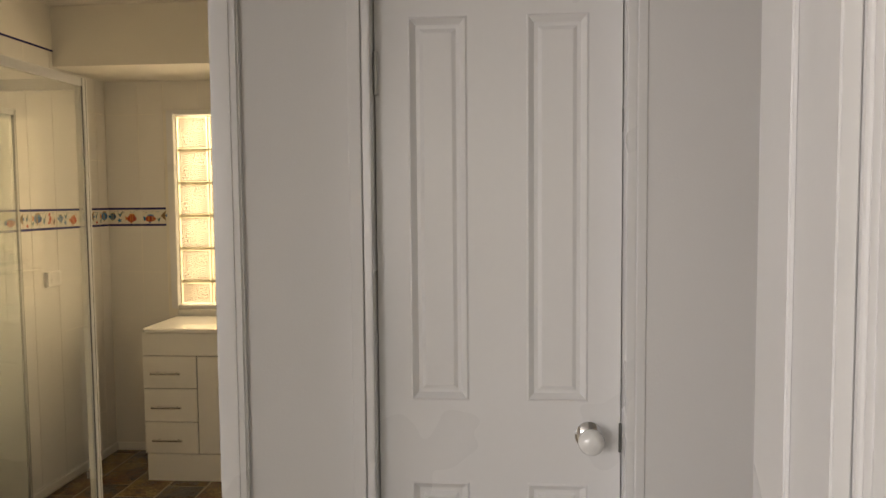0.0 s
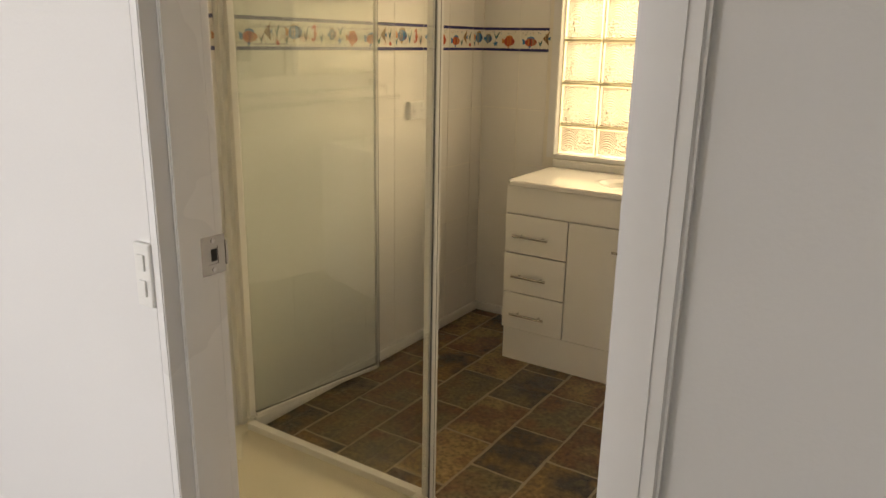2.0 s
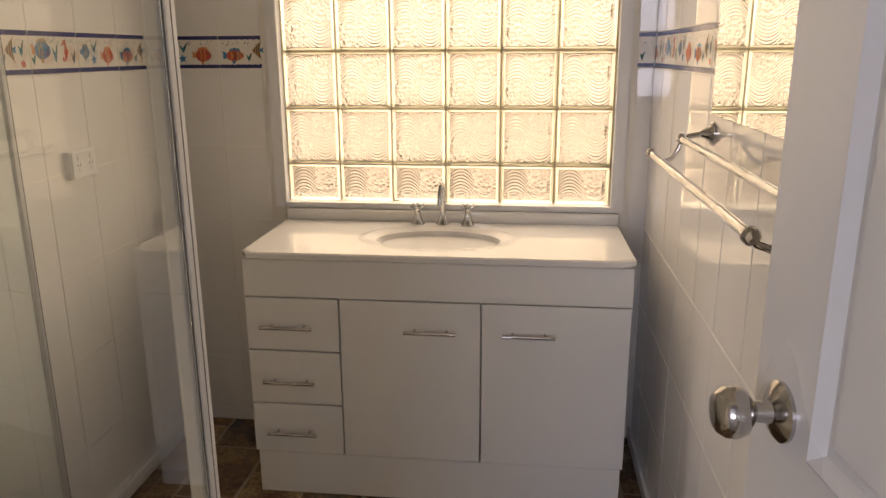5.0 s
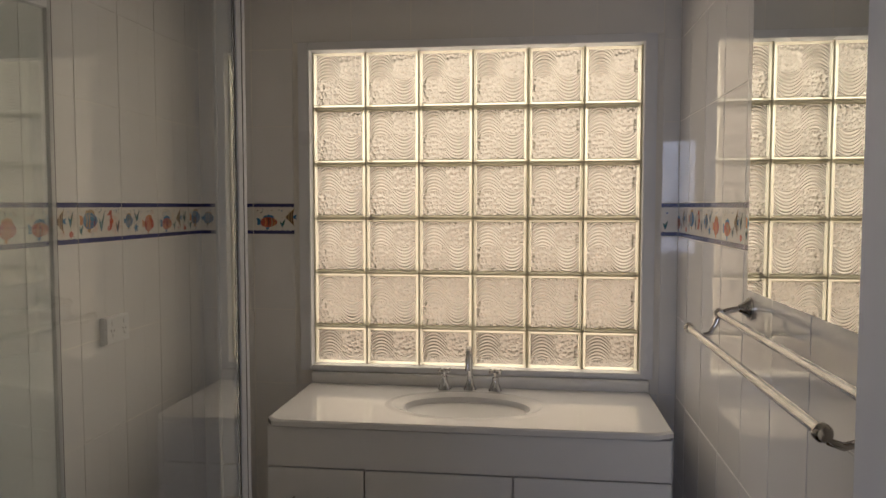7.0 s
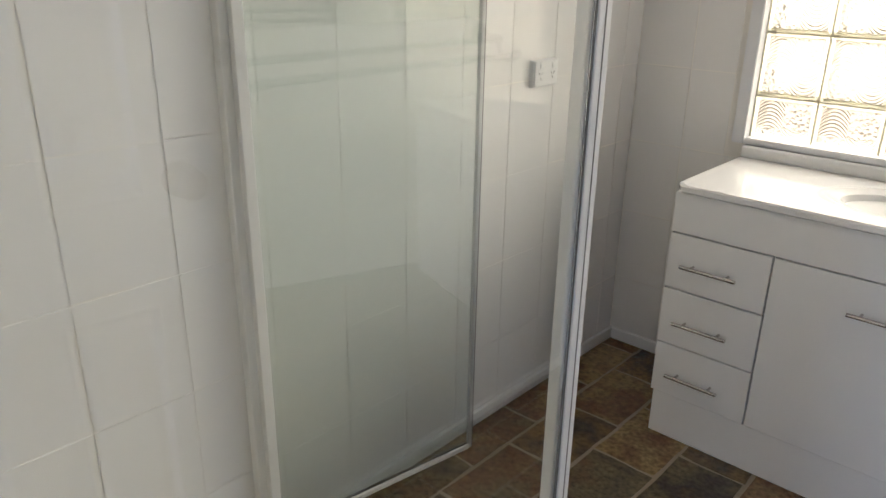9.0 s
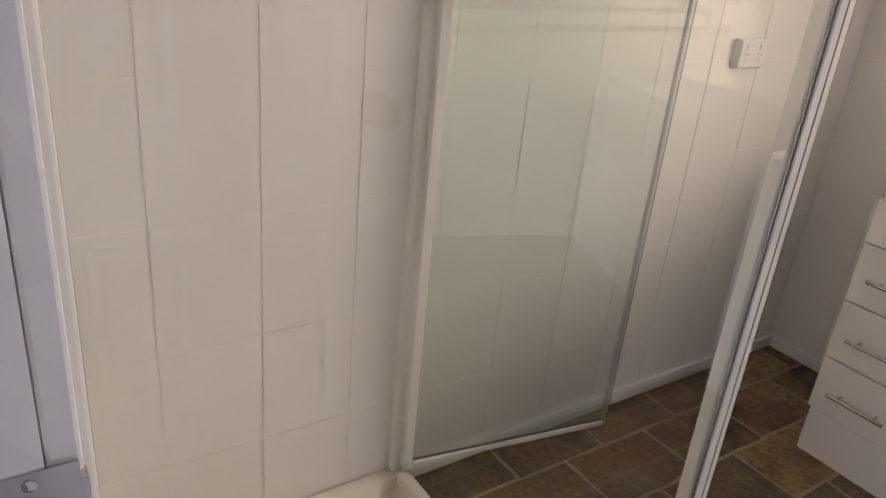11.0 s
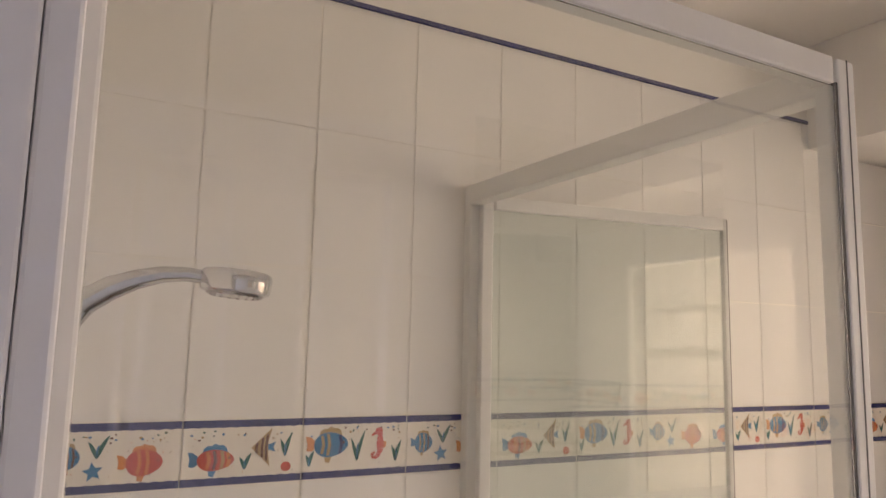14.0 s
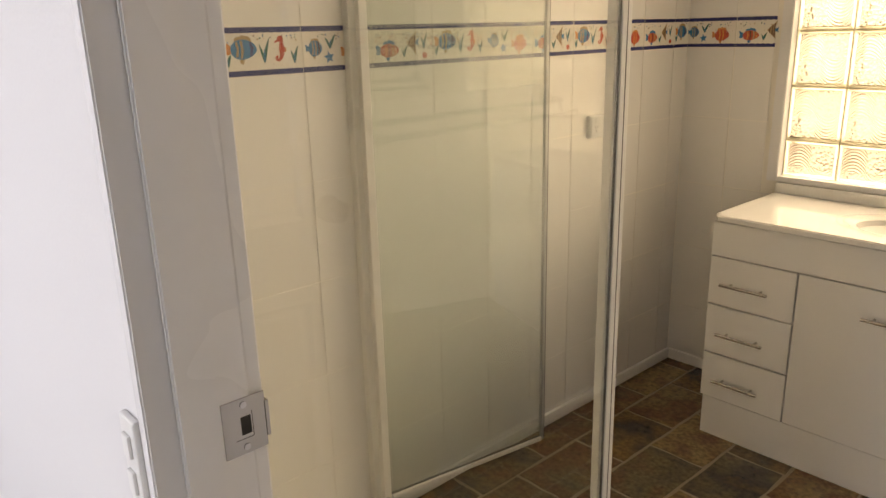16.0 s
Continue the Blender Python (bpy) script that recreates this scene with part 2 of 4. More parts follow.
def thing(name, m, label, category, group="", kind=""):
    ob = new(name)
    ob.matrix_world = m
    return tagged(ob, label, category, group, kind)


def lathe(profile, n=28, axis="z"):
    """Solid of revolution from (radius, height) pairs."""
    bm = bmesh.new()
    rings = []
    for r, h in profile:
        rings.append([bm.verts.new((r * math.cos(2 * math.pi * k / n), r * math.sin(2 * math.pi * k / n), h)) for k in range(n)])
    for a, b in zip(rings, rings[1:]):
        for k in range(n):
            bm.faces.new((a[k], a[(k + 1) % n], b[(k + 1) % n], b[k]))
    bm.faces.new(rings[0])
    bm.faces.new(rings[-1])
    bmesh.ops.remove_doubles(bm, verts=bm.verts[:], dist=1e-6)
    if axis == "x":
        bmesh.ops.rotate(bm, verts=bm.verts[:], matrix=Matrix.Rotation(radians(90), 3, "Y"))
    if axis == "y":
        bmesh.ops.rotate(bm, verts=bm.verts[:], matrix=Matrix.Rotation(radians(-90), 3, "X"))
    return bm


def tube(points, radii, n=14):
    """A round bar swept along points."""
    bm = bmesh.new()
    pts = [Vector(p) for p in points]
    rings = []
    up = Vector((0.31, 0.17, 0.94))
    for k, p in enumerate(pts):
        t = (pts[min(k + 1, len(pts) - 1)] - pts[max(k - 1, 0)]).normalized()
        a = t.cross(up).normalized()
        b = t.cross(a).normalized()
        r = radii[k] if isinstance(radii, (list, tuple)) else radii
        rings.append([bm.verts.new(p + r * (math.cos(2 * math.pi * q / n) * a + math.sin(2 * math.pi * q / n) * b)) for q in range(n)])
    for u, v in zip(rings, rings[1:]):
        for q in range(n):
            bm.faces.new((u[q], u[(q + 1) % n], v[(q + 1) % n], v[q]))
    bm.faces.new(rings[0])
    bm.faces.new(rings[-1])
    return bm


def structure(name, bm, mat, label, category):
    return tagged(part(name, bm, mat), label, category, kind="structure")


# ---- room numbers ----
XL, XR, YB, YD, YH = -0.425, 1.29, 0.505, -1.985, -2.1
JL, JR, HEAD = 0.51, 1.266, 2.06
ZC, ZB, ZDARK, ZB0, ZB1 = 2.55, 2.235, 2.315, 1.372, 1.487
WX0, WX1, WZ0, WZ1 = 0.0, 1.167, 0.895, 2.03
G = 0.0016

# shells: walls with real openings
bm = bmesh.new()
box(bm, XL - 0.15, YD - 0.07, 0, XL - G, YB + 0.2, ZC)
wall_left = structure("wall_left", bm, GROUT, "tiled bathroom wall of white glazed tiles with grey grout", "wall")
bm = bmesh.new()
box(bm, XR + G, YD, 0, XR + 0.1, YB + 0.2, ZC)
wall_right = structure("wall_right", bm, GROUT, "tiled bathroom wall of white glazed tiles behind mirror and rail", "wall")
bm = bmesh.new()
box(bm, XL - G, YB + G, 0, WX0 - 0.045, YB + 0.2, ZC)
box(bm, WX1 + 0.045, YB + G, 0, XR + G, YB + 0.2, ZC)
box(bm, WX0 - 0.045, YB + G, 0, WX1 + 0.045, YB + 0.2, WZ0 - 0.02)
box(bm, WX0 - 0.045, YB + G, WZ1 + 0.03, WX1 + 0.045, YB + 0.2, ZC)
wall_window = structure("wall_window", bm, GROUT, "tiled bathroom wall around the glass block window", "wall")
bm = bmesh.new()
box(bm, -2.0, YH - 0.012, 0, JL - 0.022, YD - G, ZC)
box(bm, JR + 0.022, YH, 0, 1.618, YD - G, ZC)
box(bm, 2.238, YH, 0, 2.6, YD - G, ZC)
box(bm, JL - 0.022, YH, HEAD + 0.022, JR + 0.022, YD - G, ZC)
box(bm, 1.618, YH, HEAD + 0.022, 2.238, YD - G, ZC)
wall_hall = structure("wall_hall", bm, PAINT, "smooth white painted hall wall with two door openings", "wall")
bm = bmesh.new()
box(bm, 0.92, -3.08, 0, 1.195, -2.88, ZC)
box(bm, 2.262, -3.08, 0, 4.6, -2.88, ZC)
box(bm, 1.195, -3.08, 2.1, 2.262, -2.88, ZC)
# open below this strip so that the added left lamp reaches the hall
box(bm, -2.0, -3.08, 2.3, 0.92, -2.88, ZC)
structure("wall_bedroom", bm, PAINT, "white painted wall between bedroom and hall", "wall")
# cupboard behind the closed door, and the outer shell of hall and bedroom
bm = bmesh.new()
box(bm, XR + 0.1, -1.4, 0, 2.6, -1.3, ZC)
structure("wall_cupboard", bm, PAINT, "plain white back wall of the cupboard", "wall")
bm = bmesh.new()
box(bm, 2.5, YD - G, 0, 2.6, -1.4, ZC)
structure("wall_cupboard_side", bm, PAINT, "plain white side wall of the cupboard", "wall")
bm = bmesh.new()
box(bm, -2.1, -2.88, 0, -2.0, -1.97, ZC)
structure("wall_hall_end", bm, PAINT, "plain white hall end wall", "wall")
bm = bmesh.new()
box(bm, 4.6, -3.08, 0, 4.7, -0.4, 1.02)
box(bm, 4.6, -3.08, 2.2, 4.7, -0.4, ZC)
box(bm, 4.6, -3.08, 1.02, 4.7, -2.6, 2.2)
structure("wall_hall_far", bm, PAINT, "white far wall with a curtained window", "wall")
bm = bmesh.new()
box(bm, 2.6, -0.5, 0, 4.6, -0.4, ZC)
structure("wall_far_side", bm, PAINT, "plain white side wall of the far room", "wall")
# unseen back wall; its two openings are added to go with the fill lamps
bm = bmesh.new()
box(bm, -2.0, -6.6, 0, -1.7, -6.5, ZC)
box(bm, 0.7, -6.6, 0, 1.5, -6.5, ZC)
box(bm, 3.3, -6.6, 0, 4.6, -6.5, ZC)
for x0, x1 in ((-1.7, 0.7), (1.5, 3.3)):
    box(bm, x0, -6.6, 0, x1, -6.5, 0.9)
    box(bm, x0, -6.6, 2.3, x1, -6.5, ZC)
structure("wall_bedroom_back", bm, PAINT, "unseen white wall with two openings added behind the fill lamps", "wall")
bm = bmesh.new()
box(bm, -2.1, -6.6, 0, -2.0, -2.88, ZC)
structure("wall_bedroom_left", bm, PAINT, "plain white bedroom wall", "wall")
bm = bmesh.new()
box(bm, 4.6, -6.6, 0, 4.7, -3.08, ZC)
structure("wall_bedroom_right", bm, PAINT, "plain white bedroom wall", "wall")
bm = bmesh.new()
box(bm, -2.2, -6.7, ZC, 4.8, YB + 0.2, ZC + 0.1)
structure("ceiling", bm, CEIL, "flat cream painted plaster ceiling", "ceiling")
bm = bmesh.new()
box(bm, XL, 0.0, ZB, XR, YB + G, ZC)
structure("bulkhead", bm, CEIL, "boxed plaster bulkhead above the window", "ceiling")
bm = bmesh.new()
box(bm, -2.1, -6.6, -0.1, 4.7, YD - 0.04, -0.004)
structure("floor_hall", bm, CARPET, "beige carpeted hall and bedroom floor", "floor")
bm = bmesh.new()
box(bm, 2.6, YD - 0.04, -0.1, 4.7, -0.4, -0.004)
structure("floor_far_room", bm, CARPET, "beige carpeted floor of the far room", "floor")
bm = bmesh.new()
box(bm, XL - 0.15, YD - 0.04, -0.1, XR + 0.1, YB + 0.2, -0.004)
floor = structure("floor", bm, SLATEGROUT, "brown and grey riven slate tile floor with sandy joints", "floor")
# outside: paving and a rendered garden wall
bm = bmesh.new()
box(bm, -40, YB + 0.2, -0.3, 40, 60, -0.15)
structure("ground", bm, PAVING, "plain paved ground outside", "ground")
bm = bmesh.new()
box(bm, -4, 3.4, -0.15, 5, 3.6, 1.75)
structure("garden_wall", bm, RENDERED, "peach rendered garden wall outside the window", "wall")

# painted bands above the tiles, with the dark trim line
for nm, c in (("trim_left", (XL - G, YD, XL, 0.0)), ("trim_right", (XR, YD, XR + G, 0.0))):
    bm = bmesh.new()
    box(bm, c[0] - 0.001, c[1], ZDARK + 0.006, c[2] + 0.001, c[3], ZC)
    structure("upper_" + nm, bm, CEIL, "cream painted strip of wall above the tiles", "wall")
    bm = bmesh.new()
    box(bm, c[0] - 0.004, c[1], ZDARK - 0.004, c[2] + 0.004, c[3], ZDARK + 0.006)
    structure(nm, bm, NAVY, "thin navy trim along the top of the tiles", "trim")
bm = bmesh.new()
box(bm, XL, YD - 0.004, ZDARK + 0.006, XR, YD + 0.001, ZC)
structure("upper_trim_door", bm, CEIL, "cream painted strip of wall above the tiles", "wall")


def skirting(name, x0, y0, x1, y1):
    structure(name, bevelled(x0, y0, 0.0, x1, y1, 0.048, 0.004), PLASTIC, "low white cove skirting along the slate floor", "baseboard")


skirting("baseboard_left", XL, -1.14, XL + 0.014, YB)
skirting("baseboard_window", XL + 0.014, YB - 0.014, 0.004, YB)
skirting("baseboard_right", XR - 0.014, -1.97, XR, YB)

# ---- window of glass blocks ----


def glass_block(w, h, dz):
    """A hollow pressed block: bevelled body; dz moves the pattern's centre for cut blocks."""
    bm = bmesh.new()
    box(bm, -w / 2, -0.04, -h / 2 + dz, w / 2, 0.04, h / 2 + dz)
    front = [f for f in bm.faces if f.normal.y < -0.9]
    bmesh.ops.inset_region(bm, faces=front, thickness=0.009, depth=0.0)
    bmesh.ops.inset_region(bm, faces=front, thickness=0.005, depth=-0.004)
    bm.normal_update()
    for f in bm.faces:
        f.material_index = 2 if f.normal.y > 0.9 else 1
    for f in front:
        f.material_index = 0
    return bm


window_1 = thing("window_1", Matrix(), "window of thirty-six wavy pressed glass blocks in a white frame", "window", kind="structure")
bm = bmesh.new()
for c in ((WX0 - 0.045, WZ0 - 0.02, WX0 - 0.004, WZ1 + 0.03), (WX1 + 0.004, WZ0 - 0.02, WX1 + 0.045, WZ1 + 0.03),
          (WX0 - 0.004, WZ1 + 0.002, WX1 + 0.004, WZ1 + 0.03), (WX0 - 0.004, WZ0 - 0.02, WX1 + 0.004, WZ0)):
    box(bm, c[0], YB - 0.012, c[1], c[2], YB + 0.15, c[3])
bmesh.ops.bevel(bm, geom=bm.edges[:], offset=0.003, segments=2, affect="EDGES")
part("window_frame", bm, GLOSS, window_1)
bm = bmesh.new()
for k in range(7):
    x = WX0 + k * (WX1 - WX0) / 6
    box(bm, x - 0.0035, YB + 0.03, WZ0, x + 0.0035, YB + 0.085, WZ1)
for k in range(1, 6):
    z = WZ1 - 0.004 - k * 0.1995 + 0.0035
    box(bm, WX0, YB + 0.032, z - 0.0036, WX1, YB + 0.083, z + 0.0036)
part("mortar_joints", bm, MORTAR, window_1).visible_shadow = False
# added grid behind the blocks: shades their rims and bars the reflected light
bm = bmesh.new()
for k in range(7):
    x = WX0 + k * (WX1 - WX0) / 6
    box(bm, x - 0.008, YB + 0.107, WZ0, x + 0.008, YB + 0.113, WZ1)
for k in range(1, 6):
    z = WZ1 - 0.004 - k * 0.1995 + 0.0035
    box(bm, WX0, YB + 0.1072, z - 0.008, WX1, YB + 0.1128, z + 0.008)
part("shading_grid", bm, MORTAR, window_1)
PX, PZ = (WX1 - WX0) / 6, 0.1995
full = None
low = None
for row in range(6):
    for col in range(6):
        top = WZ1 - 0.004 - row * PZ
        h = PZ - 0.007 if row < 5 else top - WZ0 - 0.003
        x, z = WX0 + (col + 0.5) * PX, top - (PZ - 0.007) / 2
        if row < 5 and full is not None:
            ob = new("glass_block", full)
        elif row == 5 and low is not None:
            ob = new("glass_block", low)
        else:
            ob = part("glass_block", glass_block(PX - 0.008, h, (PZ - 0.007 - h) / 2), (BLOCK, BLOCKEDGE, BLOCKBACK))
            if row < 5:
                full = ob.data
            else:
                low = ob.data
        ob.parent = window_1
        ob.matrix_local = pose(x, YB + 0.065, z)
        ob.visible_shadow = False

# ---- door frames ----


def architrave(name, x0, x1, z0, z1, y, out, upright, label):
    """Stepped flat moulding; out is the side that it stands proud to."""
    bm = bmesh.new()
    y0, y1 = sorted((y, y + out * 0.016))
    box(bm, x0, y0, z0, x1, y1, z1)
    bmesh.ops.bevel(bm, geom=bm.edges[:], offset=0.005, segments=3, affect="EDGES")
    y0, y1 = sorted((y, y + out * 0.0185))
    if upright:
        mid = x0 + 0.012
        box(bm, mid, y0, z0 + 0.002, x1 - 0.02, y1, z1 - 0.002)
    else:
        box(bm, x0 + 0.002, y0, z0 + 0.02, x1 - 0.002, y1, z1 - 0.012)
    return structure(name, bm, GLOSS, label, "trim")


LBL = "white gloss painted door architrave with a stepped profile"
architrave("trim_bath_hall_right", JR + 0.006, JR + 0.068, 0, HEAD + 0.07, YH, -1, True, LBL)
architrave("trim_bath_hall_head", JL - 0.006, JR + 0.006, HEAD + 0.006, HEAD + 0.07, YH, -1, False, LBL)
for nm, x0, x1, z0 in (("left", 1.585, 1.6155, 0), ("right", 2.2385, 2.262, 0), ("head", 1.6155, 2.2385, HEAD + 0.0205)):
    structure("trim_closet_" + nm, bevelled(x0, YH - 0.004, z0, x1, YH + 0.01, HEAD + 0.05, 0.003), PAINT, "slim flush white trim round the cupboard door", "trim")
architrave("trim_hall_corner", 2.545, 2.6, 0, ZC, YH, -1, True, "white corner moulding at the end of the hall wall")
architrave("trim_bedroom_left", 1.13, 1.193, 0, 2.17, -3.08, -1, True, LBL)
architrave("trim_bedroom_right", 2.262, 2.335, 0, 2.17, -3.08, -1, True, LBL)
architrave("trim_bedroom_hall_left", 1.13, 1.193, 0, 2.17, -2.88, 1, True, LBL)
architrave("trim_bedroom_hall_right", 2.262, 2.335, 0, 2.17, -2.88, 1, True, LBL)


def jamb(name, x0, x1, y0, y1, head, stop_y0, stop_y1, t=0.02):
    """Door lining: two uprights, a head and the stop bead."""
    bm = bmesh.new()
    box(bm, x0 - t, y0, 0, x0, y1, head)
    box(bm, x1, y0, 0, x1 + t, y1, head)
    box(bm, x0 - t, y0, head, x1 + t, y1, head + t)
    box(bm, x0 - 0.001, stop_y0, 0, x0 + 0.007, stop_y1, head)
    box(bm, x1 - 0.007, stop_y0, 0, x1 + 0.001, stop_y1, head)
    box(bm, x0 + 0.011, stop_y0, head - 0.011, x1 - 0.011, stop_y1, head + 0.001)
    bmesh.ops.bevel(bm, geom=bm.edges[:], offset=0.002, segments=2, affect="EDGES")
    return structure(name, bm, GLOSS, "white gloss painted timber door lining with stop bead", "door frame")


jamb("door_frame_bath", JL, JR, YH - 0.014, -1.999, HEAD, -2.082, -2.036)
structure("trim_bath_inner", bevelled(0.424, -1.9985, 0, JL - 0.004, -1.979, HEAD + 0.06, 0.003), GLOSS, "white gloss painted architrave beside the shower", "trim")
jamb("door_frame_closet", 1.636, 2.218, YH - 0.002, YD - 0.004, HEAD, -2.005, -1.992)
jamb("door_frame_bedroom", 1.215, 2.242, -3.085, -2.875, 2.1, -2.99, -2.96)

# ---- panelled doors ----


def panel_door(name, w, h, t, panels, label):
    """Moulded four-panel door; local x from hinge to free edge, y through its thickness, z up."""
    ob = thing(name, Matrix(), label, "door", kind="structure")
    xs = sorted({0, w, *(v for p in panels for v in (p[0], p[2]))})
    zs = sorted({0, h, *(v for p in panels for v in (p[1], p[3]))})
    bm = bmesh.new()
    grid = {}
    for side in (0, 1):
        y = t * side
        for i, x in enumerate(xs):
            for k, z in enumerate(zs):
                grid[side, i, k] = bm.verts.new((x, y, z))
        for i in range(len(xs) - 1):
            for k in range(len(zs) - 1):
                v = [grid[side, i, k], grid[side, i + 1, k], grid[side, i + 1, k + 1], grid[side, i, k + 1]]
                f = bm.faces.new(v if side == 0 else v[::-1])
    bm.normal_update()
    for i in range(len(xs) - 1):
        for k in (0, len(zs) - 1):
            a, b = (grid[0, i, k], grid[0, i + 1, k]), (grid[1, i + 1, k], grid[1, i, k])
            bm.faces.new((*a, *b))
    for k in range(len(zs) - 1):
        for i in (0, len(xs) - 1):
            bm.faces.new((grid[0, i, k], grid[0, i, k + 1], grid[1, i, k + 1], grid[1, i, k]))
    bmesh.ops.recalc_face_normals(bm, faces=bm.faces[:])
    for f in [f for f in bm.faces if abs(f.normal.y) > 0.9]:
        c = f.calc_center_median()
        if any(p[0] < c.x < p[2] and p[1] < c.z < p[3] for p in panels):
            bmesh.ops.inset_region(bm, faces=[f], thickness=0.007, depth=0.003)
            bmesh.ops.inset_region(bm, faces=[f], thickness=0.019, depth=-0.012)
            bmesh.ops.inset_region(bm, faces=[f], thickness=0.012, depth=0.0)
            bmesh.ops.inset_region(bm, faces=[f], thickness=0.014, depth=0.006)
    part("leaf", bm, GLOSS, ob)
    return ob


def knob_set(parent, x, z, y, out, ball, label):
    """Round knob on a rose; out is -1 or 1 along local y."""
    k = part("knob", lathe([(0.001, 0), (0.033, 0), (0.033, 0.004), (0.026, 0.009), (0.013, 0.014), (0.011, 0.03), (0.016, 0.034), (0.025, 0.041), (0.0285, 0.051), (0.027, 0.062), (0.021, 0.07), (0.011, 0.073), (0.001, 0.073)], 32, "y"),
             SATIN if ball is None else CHROME, parent, label, m=pose(x, y, z, 0, 0, 0 if out > 0 else 180), smooth=True)
    if ball is not None:
        part("ball", lathe([(0.001, 0.03), (0.02, 0.033), (0.029, 0.044), (0.031, 0.055), (0.028, 0.066), (0.018, 0.074), (0.001, 0.076)], 32, "y"), ball, k, "white porcelain ball", smooth=True)
    return k


def hinges(parent, zs, x, y, turn):
    for z in zs:
        hg = part("hinge", lathe([(0.0065, -0.05), (0.0065, 0.05)], 12), ALUGREY, parent, m=pose(x, y, z), smooth=True)
        bm = bmesh.new()
        box(bm, -0.0012, 0.0, -0.048, 0.0012, 0.03, 0.048)
        part("hinge_leaf", bm, ALUGREY, hg, m=pose(0, 0, 0, 0, 0, turn))


W1 = 0.576
closet_door = panel_door("door_closet", W1, 2.03, 0.035, ((0.078, 1.02, 0.218, 1.93), (0.355, 1.02, 0.5, 1.93), (0.078, 0.22, 0.218, 0.82), (0.355, 0.22, 0.5, 0.82)),
                         "closed white gloss four-panel cupboard door")
closet_door.matrix_world = pose(1.639, -2.043, 0.008)
knob_set(closet_door, 0.502, 0.94, 0.0, -1, PORCELAIN, "white porcelain knob on a chrome rose")
hinges(closet_door, (0.25, 1.8), 0.003, -0.0085, 90)
part("latch_plate", bevelled(0.572, -0.004, 0.9, 0.5795, 0.004, 0.97, 0.001), SEAL, closet_door, "dark latch plate")

W2 = 0.7
bath_door = panel_door("door_bathroom", W2, 2.03, 0.035, ((0.12, 1.02, 0.29, 1.93), (0.405, 1.02, 0.575, 1.93), (0.12, 0.22, 0.29, 0.82), (0.405, 0.22, 0.575, 0.82)),
                       "white gloss four-panel bathroom door standing wide open")
bath_door.matrix_world = pose(1.262, -1.978, 0.008, 0, 0, 97)
knob_set(bath_door, W2 - 0.065, 1.045, 0.035, 1, None, "satin nickel round knob")
knob_set(bath_door, W2 - 0.065, 1.045, 0.0, -1, None, "satin nickel round knob")
hinges(bath_door, (0.25, 1.0, 1.78), -0.003, -0.004, 0)

strike = thing("strike_plate", pose(JL, -2.008, 1.05), "satin nickel strike plate screwed to the door lining", "strike plate")
bm = bmesh.new()
for c in ((-0.026, -0.034, 0.026, -0.016), (-0.026, 0.016, 0.026, 0.034), (-0.026, -0.016, -0.012, 0.016), (0.01, -0.016, 0.026, 0.016)):
    box(bm, 0.0, c[0], c[1], 0.0022, c[2], c[3])
bmesh.ops.remove_doubles(bm, verts=bm.verts[:], dist=1e-5)
part("plate", bm, SATIN, strike)
bm = bmesh.new()
box(bm, -0.008, 0.026, -0.022, 0.0035, 0.03, 0.022)
part("lip", bm, SATIN, strike)
bm = bmesh.new()
box(bm, 0.0, -0.0122, -0.0162, 0.0012, 0.0102, 0.0162)
part("backing", bm, SATIN, strike)
bm = bmesh.new()
box(bm, 0.001, -0.004, -0.011, 0.0018, 0.008, 0.011)
part("latch_hole", bm, DARKGAP, strike)
for z in (-0.026, 0.026):
    part("screw", lathe([(0.004, 0), (0.004, 0.0012), (0.001, 0.0018)], 12, "x"), CHROME, strike, m=pose(0.0022, 0, z), smooth=True)

switch = thing("light_switch", pose(0.472, YH - 0.012, 1.035), "white two-gang light switch on the hall wall", "light switch")
part("plate", bevelled(-0.02, -0.009, -0.055, 0.02, 0.0, 0.055, 0.003), PLASTIC, switch)
for z in (-0.022, 0.022):
    part("rocker", bevelled(-0.009, -0.013, z - 0.014, 0.009, -0.008, z + 0.014, 0.002), PLASTIC, switch)

# ---- vanity ----
vanity = thing("vanity_cabinet", pose(0, 0, 0), "white laminate bathroom vanity with three drawers and two doors", "vanity")
part("body", bevelled(0.007, 0.048, 0.152, 1.193, YB - 0.004, 0.812, 0.001), LAMINATE, vanity)
part("kickboard", bevelled(0.012, 0.018, 0.0, 1.188, 0.34, 0.15, 0.0015), LAMINATE, vanity)
part("fascia", bevelled(0.006, 0.01, 0.692, 1.194, 0.029, 0.812, 0.0015), LAMINATE, vanity)


def bar_handle(parent, x0, x1, z):
    h = part("handle", tube([(x0, -0.018, z), (x1, -0.018, z)], 0.0055), SATIN, parent, "slim nickel bar handle", smooth=True)
    for x in (x0 + 0.03, x1 - 0.03):
        part("post", tube([(x, 0.0105, z), (x, -0.018, z)], 0.004, 10), SATIN, h, smooth=True)


for z0, z1, hz in ((0.5145, 0.6875, 0.597), (0.3305, 0.5095, 0.412), (0.155, 0.3255, 0.232)):
    d = part("drawer", bevelled(0.006, 0.01, z0, 0.3025, 0.029, z1, 0.0015), LAMINATE, vanity)
    bar_handle(d, 0.058, 0.223, hz)
for x0, x1, h0, h1 in ((0.3075, 0.7445, 0.512, 0.672), (0.7495, 1.194, 0.813, 0.971)):
    d = part("door", bevelled(x0, 0.01, 0.155, x1, 0.029, 0.6875, 0.0015), LAMINATE, vanity)
    bar_handle(d, h0, h1, 0.597)


